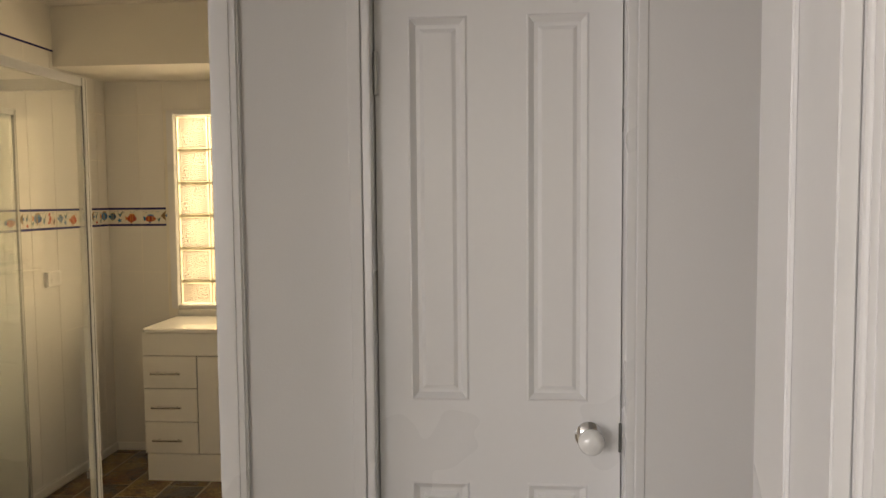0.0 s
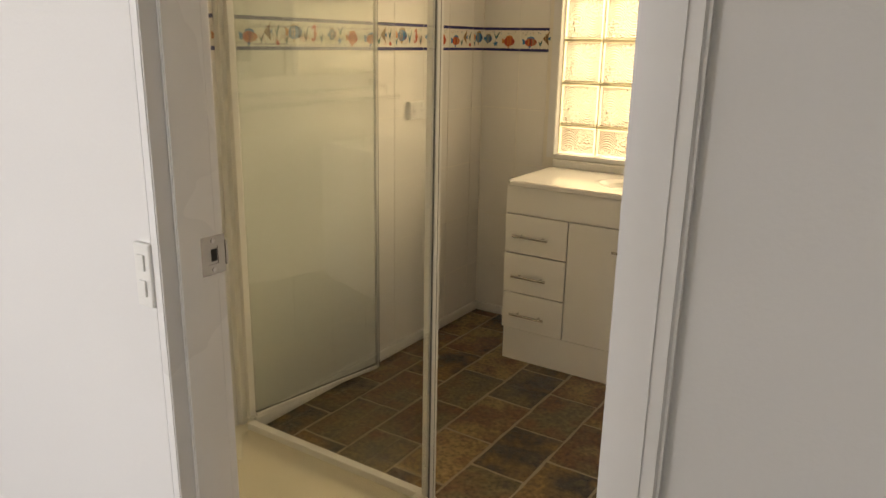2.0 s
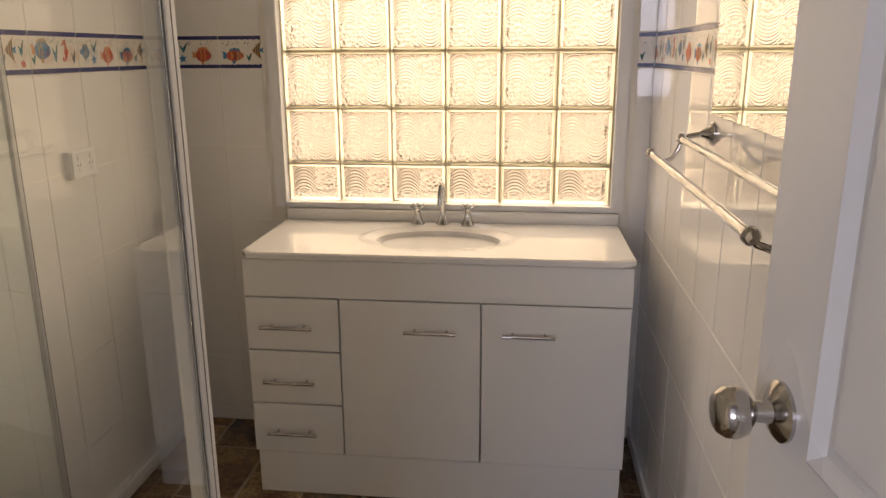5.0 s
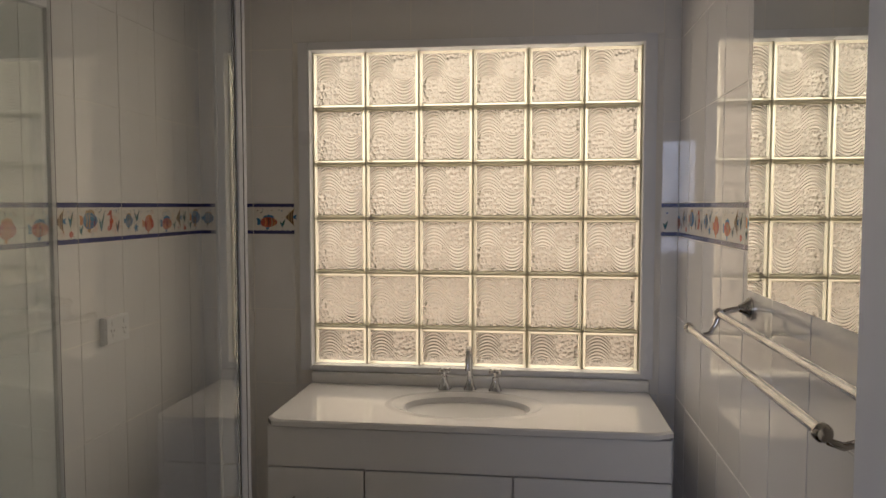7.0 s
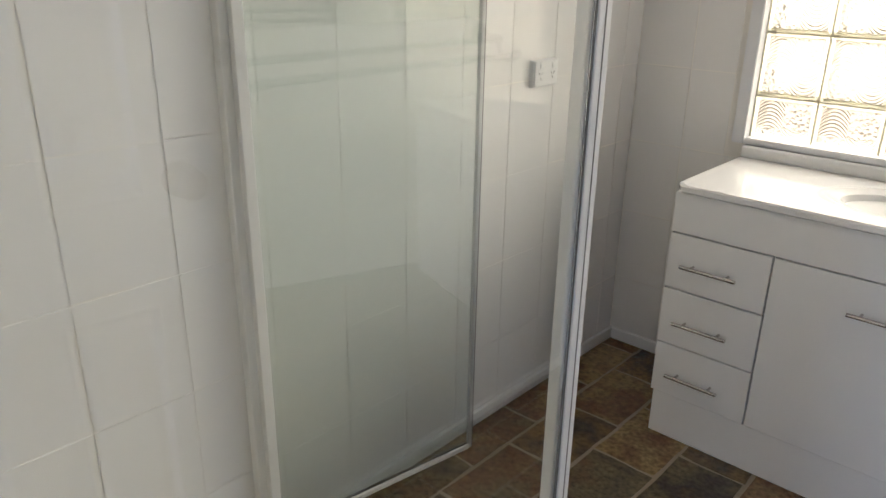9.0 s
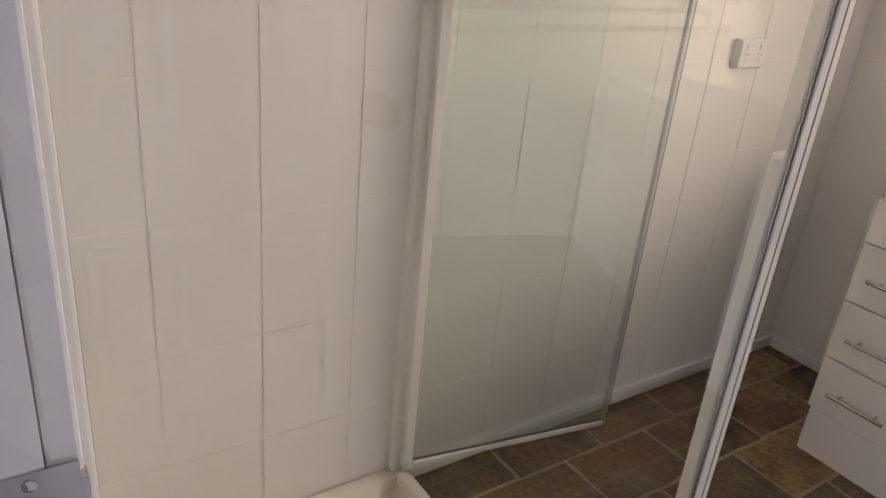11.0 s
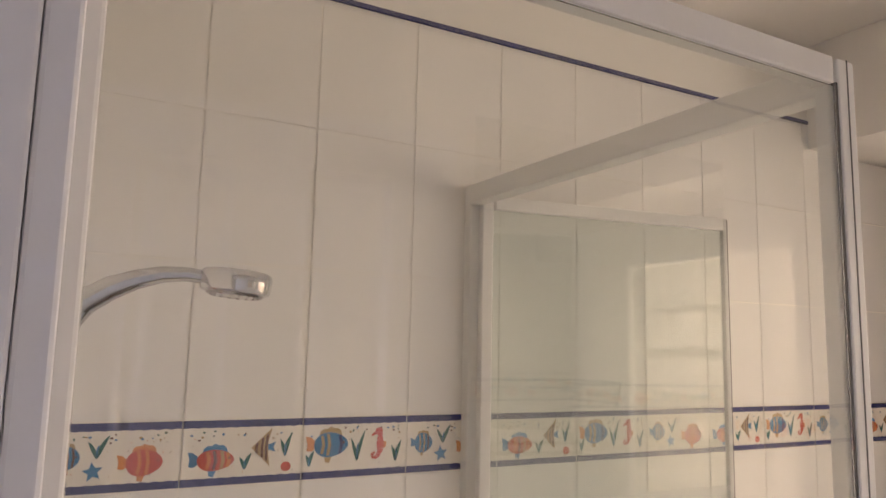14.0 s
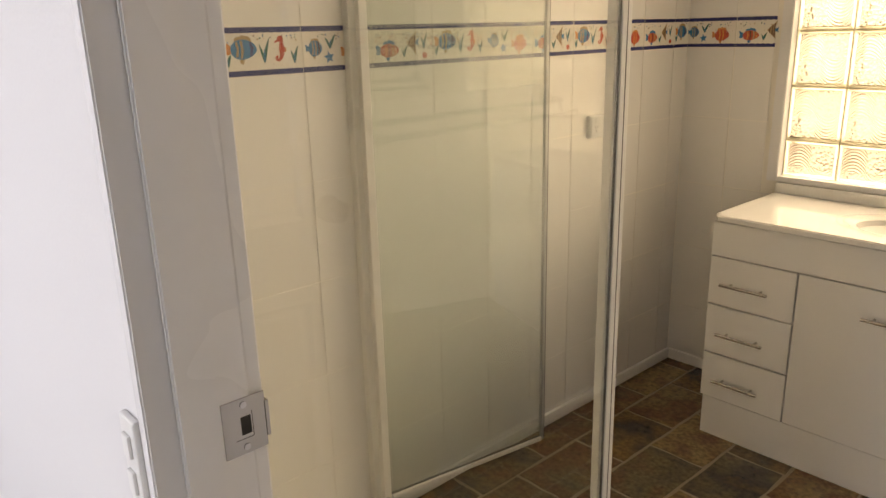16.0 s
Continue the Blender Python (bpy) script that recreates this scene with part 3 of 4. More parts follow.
def ring_mesh(bm, rings, close):
    vs = [[bm.verts.new(p) for p in r] for r in rings]
    n = len(vs[0])
    for a, b in zip(vs, vs[1:]):
        for k in range(n):
            bm.faces.new((a[k], a[(k + 1) % n], b[(k + 1) % n], b[k]))
    if close:
        bm.faces.new(vs[-1])
    return vs


def rect_ring(x0, y0, x1, y1, z, cx, cy, n):
    out = []
    for k in range(n):
        a = 2 * math.pi * k / n
        c, s = math.cos(a), math.sin(a)
        lim = min((x1 - cx) / c if c > 1e-9 else (x0 - cx) / c if c < -1e-9 else 1e9, (y1 - cy) / s if s > 1e-9 else (y0 - cy) / s if s < -1e-9 else 1e9)
        out.append((cx + lim * c, cy + lim * s, z))
    return out


def oval(rx, ry, z, cx, cy, n, flute=0.0):
    return [(cx + rx * (1 + flute * abs(math.sin(4 * (2 * math.pi * k / n)))) * math.cos(2 * math.pi * k / n), cy + ry * math.sin(2 * math.pi * k / n), z) for k in range(n)]


CX, CY, N, ZT = 0.59, 0.235, 96, 0.836
vanity_top = thing("washbasin", Matrix(), "glossy white moulded washbasin top with oval bowl on the vanity", "washbasin")
bm = bmesh.new()
rings = [rect_ring(0.004, 0.004, 1.196, YB - 0.001, ZT - 0.022, CX, CY, N), rect_ring(0.0, 0.0, 1.2, YB - 0.001, ZT - 0.018, CX, CY, N), rect_ring(0.0, 0.0, 1.2, YB - 0.001, ZT - 0.005, CX, CY, N),
         rect_ring(0.005, 0.005, 1.195, YB - 0.001, ZT, CX, CY, N), rect_ring(0.008, 0.008, 1.192, YB - 0.001, ZT, CX, CY, N), oval(0.268, 0.175, ZT, CX, CY, N), oval(0.265, 0.172, ZT, CX, CY, N), oval(0.255, 0.165, ZT + 0.0025, CX, CY, N), oval(0.243, 0.156, ZT + 0.0025, CX, CY, N)]
ring_mesh(bm, rings, False)
part("top", bm, POLYMARBLE, vanity_top, smooth=True)
bm = bmesh.new()
rings = [oval(0.243, 0.156, ZT + 0.0025, CX, CY, N), oval(0.225, 0.143, ZT - 0.004, CX, CY, N), oval(0.205, 0.13, ZT - 0.008, CX, CY, N), oval(0.19, 0.12, ZT - 0.03, CX, CY, N),
         oval(0.165, 0.103, ZT - 0.075, CX, CY, N), oval(0.11, 0.07, ZT - 0.11, CX, CY, N), oval(0.03, 0.03, ZT - 0.12, CX, CY, N)]
ring_mesh(bm, rings, True)
part("basin", bm, POLYMARBLE, vanity_top, "oval moulded basin", smooth=True)
part("drain", lathe([(0.022, 0), (0.022, 0.003), (0.016, 0.004), (0.001, 0.002)], 24), CHROME, vanity_top, "chrome waste", m=pose(CX, CY, ZT - 0.119), smooth=True)
bm = bevelled(0.0, YB - 0.034, ZT - 0.004, 1.2, YB - 0.001, ZT + 0.038, 0.008, 3)
part("upstand", bm, POLYMARBLE, vanity_top, smooth=True)

BELL = [(0.001, 0), (0.024, 0), (0.025, 0.004), (0.021, 0.012), (0.014, 0.026), (0.0105, 0.04), (0.011, 0.047), (0.008, 0.05), (0.001, 0.05)]


def basin_tap(x):
    t = thing("basin_tap", pose(x, 0.425, ZT), "chrome basin tap with bell base and cross handle", "tap", "basin taps")
    part("base", lathe(BELL), CHROME, t, smooth=True)
    part("stem", lathe([(0.006, 0.049), (0.006, 0.064)], 14), CHROME, t, smooth=True)
    hd = part("cross_handle", lathe([(0.001, 0.06), (0.009, 0.061), (0.011, 0.067), (0.008, 0.074), (0.001, 0.076)], 18), CHROME, t, smooth=True)
    for k in range(4):
        a = math.pi / 4 + k * math.pi / 2
        part("arm", tube([(0, 0, 0.067), (0.018 * math.cos(a), 0.018 * math.sin(a), 0.067), (0.026 * math.cos(a), 0.026 * math.sin(a), 0.067), (0.029 * math.cos(a), 0.029 * math.sin(a), 0.067)], [0.0035, 0.0035, 0.006, 0.003], 10), CHROME, hd, smooth=True)


basin_tap(0.495), basin_tap(0.672)
spout = thing("basin_spout", pose(0.584, 0.43, ZT), "chrome gooseneck basin spout with bell base", "spout")
part("base", lathe(BELL), CHROME, spout, smooth=True)
arc = [(0, 0, 0.045), (0, 0, 0.10)] + [(0, -0.045 + 0.045 * math.cos(a), 0.10 + 0.055 * math.sin(a)) for a in [math.pi * k / 14 for k in range(1, 14)]] + [(0, -0.09, 0.088)]
part("neck", tube(arc, [0.0095] * 2 + [0.009] * 13 + [0.0095]), CHROME, spout, smooth=True)

# ---- towel rail, mirror, power point ----
rail = thing("towel_rail", pose(XR, 0, 0), "double towel rail with white bars and nickel brackets on tiled wall", "towel rail")
RB = ((-0.133, 1.198), (-0.068, 1.232))
for bx, bz in RB:
    bar = part("bar", tube([(bx, -0.377, bz), (bx, -1.154, bz)], 0.0085), CHROME, rail, "bright bar", smooth=True)
    for y in (-0.372, -1.159):
        part("bar_end", lathe([(0.001, -0.012), (0.009, -0.011), (0.0125, -0.004), (0.0125, 0.004), (0.009, 0.011), (0.001, 0.012)], 18, "y"), SATIN, bar, m=pose(bx, y, bz), smooth=True)
for y in (-0.372, -1.159):
    br = part("bracket", lathe([(0.001, 0.0), (0.026, 0.0), (0.026, 0.005), (0.018, 0.011), (0.011, 0.02), (0.009, 0.026), (0.001, 0.026)], 24, "x"), SATIN, rail, "satin nickel bracket", m=pose(0, y, 1.245, 0, 0, 180), smooth=True)
    arm = part("arm", tube([(0.02, 0, 0), (0.05, 0, -0.006), (0.068, 0, -0.013)], 0.0065, 12), SATIN, br, smooth=True)
    part("link", tube([(0.068, 0, -0.013), (0.074, 0, -0.035), (0.088, 0, -0.058), (0.108, 0, -0.064), (0.124, 0, -0.058), (0.133, 0, -0.047)], 0.0055, 12), SATIN, br, smooth=True)

mirror = thing("wall_mirror", pose(XR, 0, 0), "frameless wall mirror with polished edge above towel rail", "mirror")
part("mirror_glass", bevelled(-0.006, -1.16, 1.285, -0.0005, -0.36, 2.14, 0.0012, 1), MIRROR, mirror)

outlet = thing("power_point", pose(XL, -0.095, 1.117), "white double power point on the tiled wall", "power point")
part("plate", bevelled(0, -0.058, -0.038, 0.021, 0.058, 0.038, 0.003), PLASTIC, outlet)
part("mounting_block", bevelled(-0.001, -0.06, -0.04, 0.015, 0.06, 0.04, 0.002), PLASTIC, outlet)
for y in (-0.03, 0.03):
    part("rocker", bevelled(0.02, y - 0.006, 0.014, 0.0245, y + 0.006, 0.028, 0.0015), PLASTIC, outlet)
    for dy, dz, turn in ((-0.007, 0.0, 25), (0.007, 0.0, -25), (0.0, -0.014, 0)):
        bm = bmesh.new()
        box(bm, 0, -0.001, -0.004, 0.0008, 0.001, 0.004)
        part("slot", bm, DARKGAP, outlet, m=pose(0.0208, y + dy, dz, turn, 0, 0))

# ---- shower ----
PXC, PYC, ZTR, ZTOP = 0.398, -1.183, 0.058, 1.965
tray = thing("shower_tray", Matrix(), "cream acrylic shower tray with raised rim", "shower tray")
bm = bmesh.new()
TX0, TX1, TY0, TY1 = XL + 0.001, 0.428, YD + 0.001, -1.145
mx, my = (TX0 + TX1) / 2, (TY0 + TY1) / 2


def rr(d, z, n=64):
    return rect_ring(TX0 + d, TY0 + d, TX1 - d, TY1 - d, z, mx, my, n)


ring_mesh(bm, [rr(0, 0.0), rr(0, ZTR - 0.012), rr(0.004, ZTR - 0.003), rr(0.012, ZTR), rr(0.05, ZTR), rr(0.06, ZTR - 0.008), rr(0.075, 0.04), rr(0.1, 0.036), rr(0.3, 0.03)], True)
part("basin", bm, TRAY, tray, smooth=True)
part("waste", lathe([(0.04, 0), (0.04, 0.003), (0.03, 0.004), (0.001, 0.002)], 24), CHROME, tray, "chrome waste grate", m=pose(mx, my, 0.031), smooth=True)

screen = thing("shower_screen", Matrix(), "white framed glass shower screen with its door swung open", "shower screen")


def bar(name, x0, y0, z0, x1, y1, z1, mat=ALU, r=0.003, label="", parent=screen):
    return part(name, bevelled(x0, y0, z0, x1, y1, z1, r), mat, parent, label)


bar("corner_post", PXC + 0.001, PYC - 0.021, ZTR, PXC + 0.021, PYC + 0.021, ZTOP)
bar("closing_strip", PXC - 0.009, PYC - 0.004, ZTR, PXC + 0.0015, PYC + 0.012, ZTOP - 0.04, ALUGREY, 0.001, "grey aluminium closing strip")
bar("glass_seal", PXC + 0.0205, PYC - 0.0145, ZTR, PXC + 0.0275, PYC - 0.0105, ZTOP - 0.03, SEAL, 0.0005, "dark rubber glass seal")
bar("post_cap", PXC + 0.0208, PYC - 0.010, ZTR, PXC + 0.029, PYC + 0.0205, ZTOP)
bar("post_groove", PXC + 0.0285, PYC + 0.005, ZTR, PXC + 0.0295, PYC + 0.0075, ZTOP, SEAL, 0.0004)
bar("hinge_jamb", XL, PYC - 0.008, ZTR, XL + 0.026, PYC + 0.016, ZTOP)
bar("header", XL + 0.03, PYC - 0.018, ZTOP - 0.042, PXC + 0.0015, PYC + 0.018, ZTOP - 0.001)
bar("sill_rail", XL + 0.06, PYC - 0.016, ZTR - 0.002, PXC + 0.0015, PYC + 0.014, ZTR + 0.024)
bar("side_top_rail", PXC + 0.004, YD + 0.02, ZTOP - 0.034, PXC + 0.031, PYC - 0.0215, ZTOP - 0.001)
bar("side_bottom_rail", PXC - 0.016, YD + 0.02, ZTR - 0.002, PXC + 0.031, PYC - 0.0215, ZTR + 0.03)
bar("wall_channel", PXC - 0.01, YD + 0.0005, ZTR, PXC + 0.026 + 0.005, YD + 0.02, ZTOP)
side = bar("side_glass", PXC + 0.0222, YD + 0.0205, ZTR + 0.0305, PXC + 0.0268, PYC - 0.0148, ZTOP - 0.0345, SHOWERGLASS, 0.0004, "clear fixed glass pane")
side.visible_shadow = False
# door leaf, local x from hinge to free edge
HX, HY, FX, FY = XL + 0.036, PYC + 0.012, -0.284, -0.545
DW = math.hypot(FX - HX, FY - HY)
leaf = part("door", bevelled(0, -0.012, 0.0, 0.024, 0.012, 1.865, 0.002), ALU, screen, "swung-open pivot door of tinted glass", m=pose(HX, HY, 0.078, 0, 0, math.degrees(math.atan2(FY - HY, FX - HX))))
bar("free_stile", DW - 0.012, -0.008, 0.0, DW, 0.008, 1.865, ALUGREY, 0.002, "grey aluminium stile", leaf)
bar("bottom_rail", 0.03, -0.011, 0.0, DW - 0.012, 0.011, 0.014, ALU, 0.002, "", leaf)
bar("bottom_seal", 0.03, -0.004, 0.0142, DW - 0.012, 0.004, 0.02, SEAL, 0.0005, "dark glazing strip", leaf)
bar("top_rail", 0.03, -0.011, 1.837, DW - 0.012, 0.011, 1.865, ALU, 0.002, "", leaf)
bar("magnet_strip", DW - 0.001, -0.006, 0.0, DW + 0.004, 0.006, 1.865, SEAL, 0.001, "dark magnetic strip", leaf)
pane = bar("door_glass", 0.026, -0.0025, 0.018, DW - 0.01, 0.0025, 1.84, DOORGLASS, 0.0004, "faintly green glass pane", leaf)
pane.visible_shadow = False
part("pivot", lathe([(0.012, 0), (0.012, 0.012), (0.007, 0.016), (0.001, 0.016)], 16), ALUGREY, screen, m=pose(HX + 0.02, HY + 0.004, ZTR + 0.022), smooth=True)

shower = thing("hand_shower", Matrix(), "chrome hand shower held in a wall bracket", "shower head")
part("handle", tube([(-0.081, -1.79, 1.704), (-0.084, -1.815, 1.707), (-0.088, -1.845, 1.705), (-0.092, -1.875, 1.697), (-0.096, -1.905, 1.684), (-0.1, -1.935, 1.664), (-0.104, -1.957, 1.63), (-0.106, -1.963, 1.59)],
                     [0.009, 0.0095, 0.011, 0.013, 0.0155, 0.0175, 0.017, 0.012], 20), CHROME, shower, smooth=True)
HEADPOSE = pose(-0.078, -1.752, 1.699, -5, 0, 0)
part("head", lathe([(0.001, -0.015), (0.041, -0.015), (0.0455, -0.013), (0.047, -0.009), (0.0475, 0.01), (0.044, 0.0145), (0.02, 0.017), (0.001, 0.017)], 40), CHROME, shower, m=HEADPOSE, smooth=True)
face = part("spray_face", lathe([(0.001, -0.0185), (0.036, -0.0185), (0.039, -0.0145), (0.001, -0.0145)], 32), SATIN, shower, "grey nozzle face", m=HEADPOSE, smooth=True)
for k in range(16):
    a = 2 * math.pi * k / 16
    part("nozzle", lathe([(0.002, -0.0196), (0.0025, -0.018), (0.001, -0.018)], 8), SATIN, face, m=pose(0.031 * math.cos(a), 0.031 * math.sin(a), 0))
part("bracket", lathe([(0.001, 0), (0.024, 0), (0.024, 0.006), (0.012, 0.014), (0.012, 0.04), (0.001, 0.04)], 20, "y"), CHROME, shower, m=pose(-0.109, YD, 1.645), smooth=True)
hose = [(-0.106, -1.963, 1.592)] + [(-0.106 - 0.1 * math.sin(math.pi * k / 16), -1.955, 1.592 - 0.55 * math.sin(math.pi * k / 32)) for k in range(1, 17)]
part("hose", tube(hose, 0.0065, 10), ALUGREY, shower, smooth=True)

# ---- far room glimpsed past the hall corner ----
curtain = thing("window_curtain", pose(4.55, -1.6, 0), "pale green curtain hanging at the far window", "curtain")
bm = bmesh.new()
prev = None
for k in range(81):
    y = -1.1 + 2.2 * k / 80
    x = 0.025 * math.sin(k * 1.1)
    cur = [bm.verts.new((x, y, z)) for z in (1.04, 1.6, 2.25)]
    if prev:
        for q in range(2):
            bm.faces.new((prev[q], cur[q], cur[q + 1], prev[q + 1]))
    prev = cur
bmesh.ops.solidify(bm, geom=bm.faces[:], thickness=0.003)
part("cloth", bm, CURTAIN, curtain, smooth=True)
structure("window_sill", bevelled(4.5, -2.7, 0.98, 4.6, -0.5, 1.02, 0.004), TIMBER, "brown timber sill of the far window", "sill")

# ---- wall tiles ----
TILEMESH = {}


def tile_mesh(w, h, mat, kind):
    key = (round(w, 4), round(h, 4), kind)
    if key not in TILEMESH:
        bm = bmesh.new()
        box(bm, 0, 0, 0, w, 0.006, h)
        edges = [e for e in bm.edges if all(v.co.y < 0.001 for v in e.verts)]
        bmesh.ops.bevel(bm, geom=edges, offset=0.0014, segments=2, affect="EDGES")
        me = bpy.data.meshes.new(kind)
        bm.to_mesh(me)
        bm.free()
        me.materials.append(mat)
        TILEMESH[key] = me
    return TILEMESH[key]


MOTIFMATS = (NAVY, RED, ORANGE, BLUE, TAN, GREEN, BROWN)
NV, RD, OR, BL, TN, GR, BR = range(7)


def flat(bm, pts, mi, y=-0.0006):
    f = bm.faces.new([bm.verts.new((u, y, v)) for u, v in pts])
    f.material_index = mi


def blob(bm, cu, cv, ru, rv, mi, n=16, y=-0.0006, a0=0.0, a1=2 * math.pi):
    flat(bm, [(cu + ru * math.cos(a0 + (a1 - a0) * k / n), cv + rv * math.sin(a0 + (a1 - a0) * k / n)) for k in range(n)], mi, y)


def leafblade(bm, u, v, du, dv, w, mi, bow=0.0):
    """A curved pointed blade from (u, v) to (u + du, v + dv)."""
    left, right = [], []
    ln = math.hypot(du, dv)
    nu, nv = -dv / ln, du / ln
    for k in range(9):
        t = k / 8
        c = bow * math.sin(math.pi * t)
        r = w * math.sin(math.pi * min(t * 0.92 + 0.06, 1)) ** 0.8
        pu, pv = u + du * t + nu * c, v + dv * t + nv * c
        left.append((pu + nu * r, pv + nv * r))
        right.append((pu - nu * r, pv - nv * r))
    flat(bm, left + right[::-1], mi)


def weed(bm, u, v, h, lean, mi=GR):
    leafblade(bm, u, v, -lean * 0.8, h * 0.75, 0.0032, mi, -0.0015)
    leafblade(bm, u + 0.001, v, lean, h, 0.0036, mi, 0.002)
    leafblade(bm, u, v, lean * 0.15, h * 0.6, 0.0024, BL if mi == GR else mi, 0.0)


def star(bm, u, v, r):
    pts = []
    for k in range(10):
        a, q = math.pi / 2 + 0.15 + k * math.pi / 5, r if k % 2 == 0 else r * 0.45
        pts.append((u + q * math.cos(a), v + q * math.sin(a)))
    flat(bm, pts, BL)


def swimmer(bm, u, v, r, way, body, tail, bands=(), deep=0.62, fin=None):
    """Pointed oval body with fan tail, spiny top and belly fins, cross bands and an eye."""
    fin = tail if fin is None else fin
    top = [(u + way * r * math.cos(a), v + r * deep * math.sin(a) * (1 - 0.12 * math.cos(a))) for a in [math.pi * k / 14 for k in range(15)]]
    low = [(u + way * r * math.cos(a), v - r * deep * math.sin(a) * (1 - 0.2 * math.cos(a))) for a in [math.pi * k / 14 for k in range(13, 0, -1)]]
    flat(bm, [(u - way * r * 0.8, v + r * 0.1), (u - way * r * 1.2, v + r * 0.42), (u - way * r * 1.5, v + r * 0.48), (u - way * r * 1.38, v + r * 0.1),
              (u - way * r * 1.42, v - r * 0.3), (u - way * r * 1.15, v - r * 0.34), (u - way * r * 0.8, v - r * 0.1)], tail, -0.0005)
    crest = [(u - way * r * 0.75, v + r * deep * 0.4)]
    for k in range(7):
        q = -0.65 + 0.2 * k
        crest.append((u + way * r * q, v + r * (deep * 0.95 + 0.3 * (1 - abs(q)) + (0.07 if k % 2 else 0.0))))
    flat(bm, crest + [(u + way * r * 0.7, v + r * deep * 0.4)], fin, -0.0004)
    flat(bm, [(u + way * r * 0.15, v - r * deep * 0.6), (u - way * r * 0.1, v - r * (deep + 0.34)), (u - way * r * 0.35, v - r * (deep + 0.26)), (u - way * r * 0.4, v - r * deep * 0.5)], fin, -0.0004)
    flat(bm, top + low, body, -0.0007)
    for d, mi in bands:
        hh = 0.9 * deep * r * math.sqrt(max(1 - d * d, 0.05))
        c = way * r * 0.1
        flat(bm, [(u + d * r - r * 0.085, v - hh), (u + d * r + r * 0.085, v - hh), (u + d * r + r * 0.095 + c, v), (u + d * r + r * 0.085, v + hh), (u + d * r - r * 0.085, v + hh), (u + d * r - r * 0.085 + c, v)], mi, -0.001)
    blob(bm, u + way * r * 0.72, v + r * 0.1, r * 0.075, r * 0.075, BR, 8, -0.0013)


def angel(bm, u, v, r):
    """Tall banded crescent with a small tail."""
    flat(bm, [(u - r * 0.62, v), (u - r * 0.1, v + r * 0.5), (u + r * 0.5, v + r * 1.05), (u + r * 0.3, v + r * 0.3), (u + r * 0.32, v - r * 0.35), (u + r * 0.42, v - r), (u - r * 0.1, v - r * 0.5)], TN)
    flat(bm, [(u + r * 0.3, v + r * 0.15), (u + r * 0.72, v + r * 0.3), (u + r * 0.6, v), (u + r * 0.72, v - r * 0.25), (u + r * 0.3, v - r * 0.12)], BL, -0.0007)
    for d, h in ((-0.32, 0.28), (-0.02, 0.52), (0.22, 0.7)):
        flat(bm, [(u + d * r - r * 0.07, v - h * r), (u + d * r + r * 0.06, v - h * r), (u + d * r + r * 0.03, v), (u + d * r + r * 0.1, v + h * r), (u + d * r - r * 0.04, v + h * r), (u + d * r - r * 0.1, v)], BR, -0.001)


def seahorse(bm, u, v, h):
    """A curled upright ribbon with a snout and a back fin."""
    spine = [(0.05, 0.36, 0.1), (0.1, 0.24, 0.075), (0.06, 0.12, 0.11), (0.08, 0.0, 0.125), (0.09, -0.12, 0.11), (0.05, -0.26, 0.075), (-0.02, -0.36, 0.06), (-0.12, -0.4, 0.05), (-0.19, -0.33, 0.045), (-0.16, -0.25, 0.04), (-0.09, -0.25, 0.03)]
    for (a, b, w), (c, d, x) in zip(spine, spine[1:]):
        ln = math.hypot(c - a, d - b)
        nu, nv = -(d - b) / ln, (c - a) / ln
        flat(bm, [(u + h * (a + nu * w), v + h * (b + nv * w)), (u + h * (c + nu * x), v + h * (d + nv * x)), (u + h * (c - nu * x), v + h * (d - nv * x)), (u + h * (a - nu * w), v + h * (b - nv * w))], RD)
    blob(bm, u + h * 0.03, v + h * 0.4, h * 0.13, h * 0.1, RD, 12, -0.0007)
    flat(bm, [(u - h * 0.02, v + h * 0.42), (u - h * 0.22, v + h * 0.3), (u - h * 0.2, v + h * 0.24), (u + h * 0.02, v + h * 0.32)], RD, -0.0009)
    flat(bm, [(u + h * 0.18, v + h * 0.1), (u + h * 0.28, v + h * 0.06), (u + h * 0.26, v - h * 0.1), (u + h * 0.17, v - h * 0.12)], OR, -0.0004)


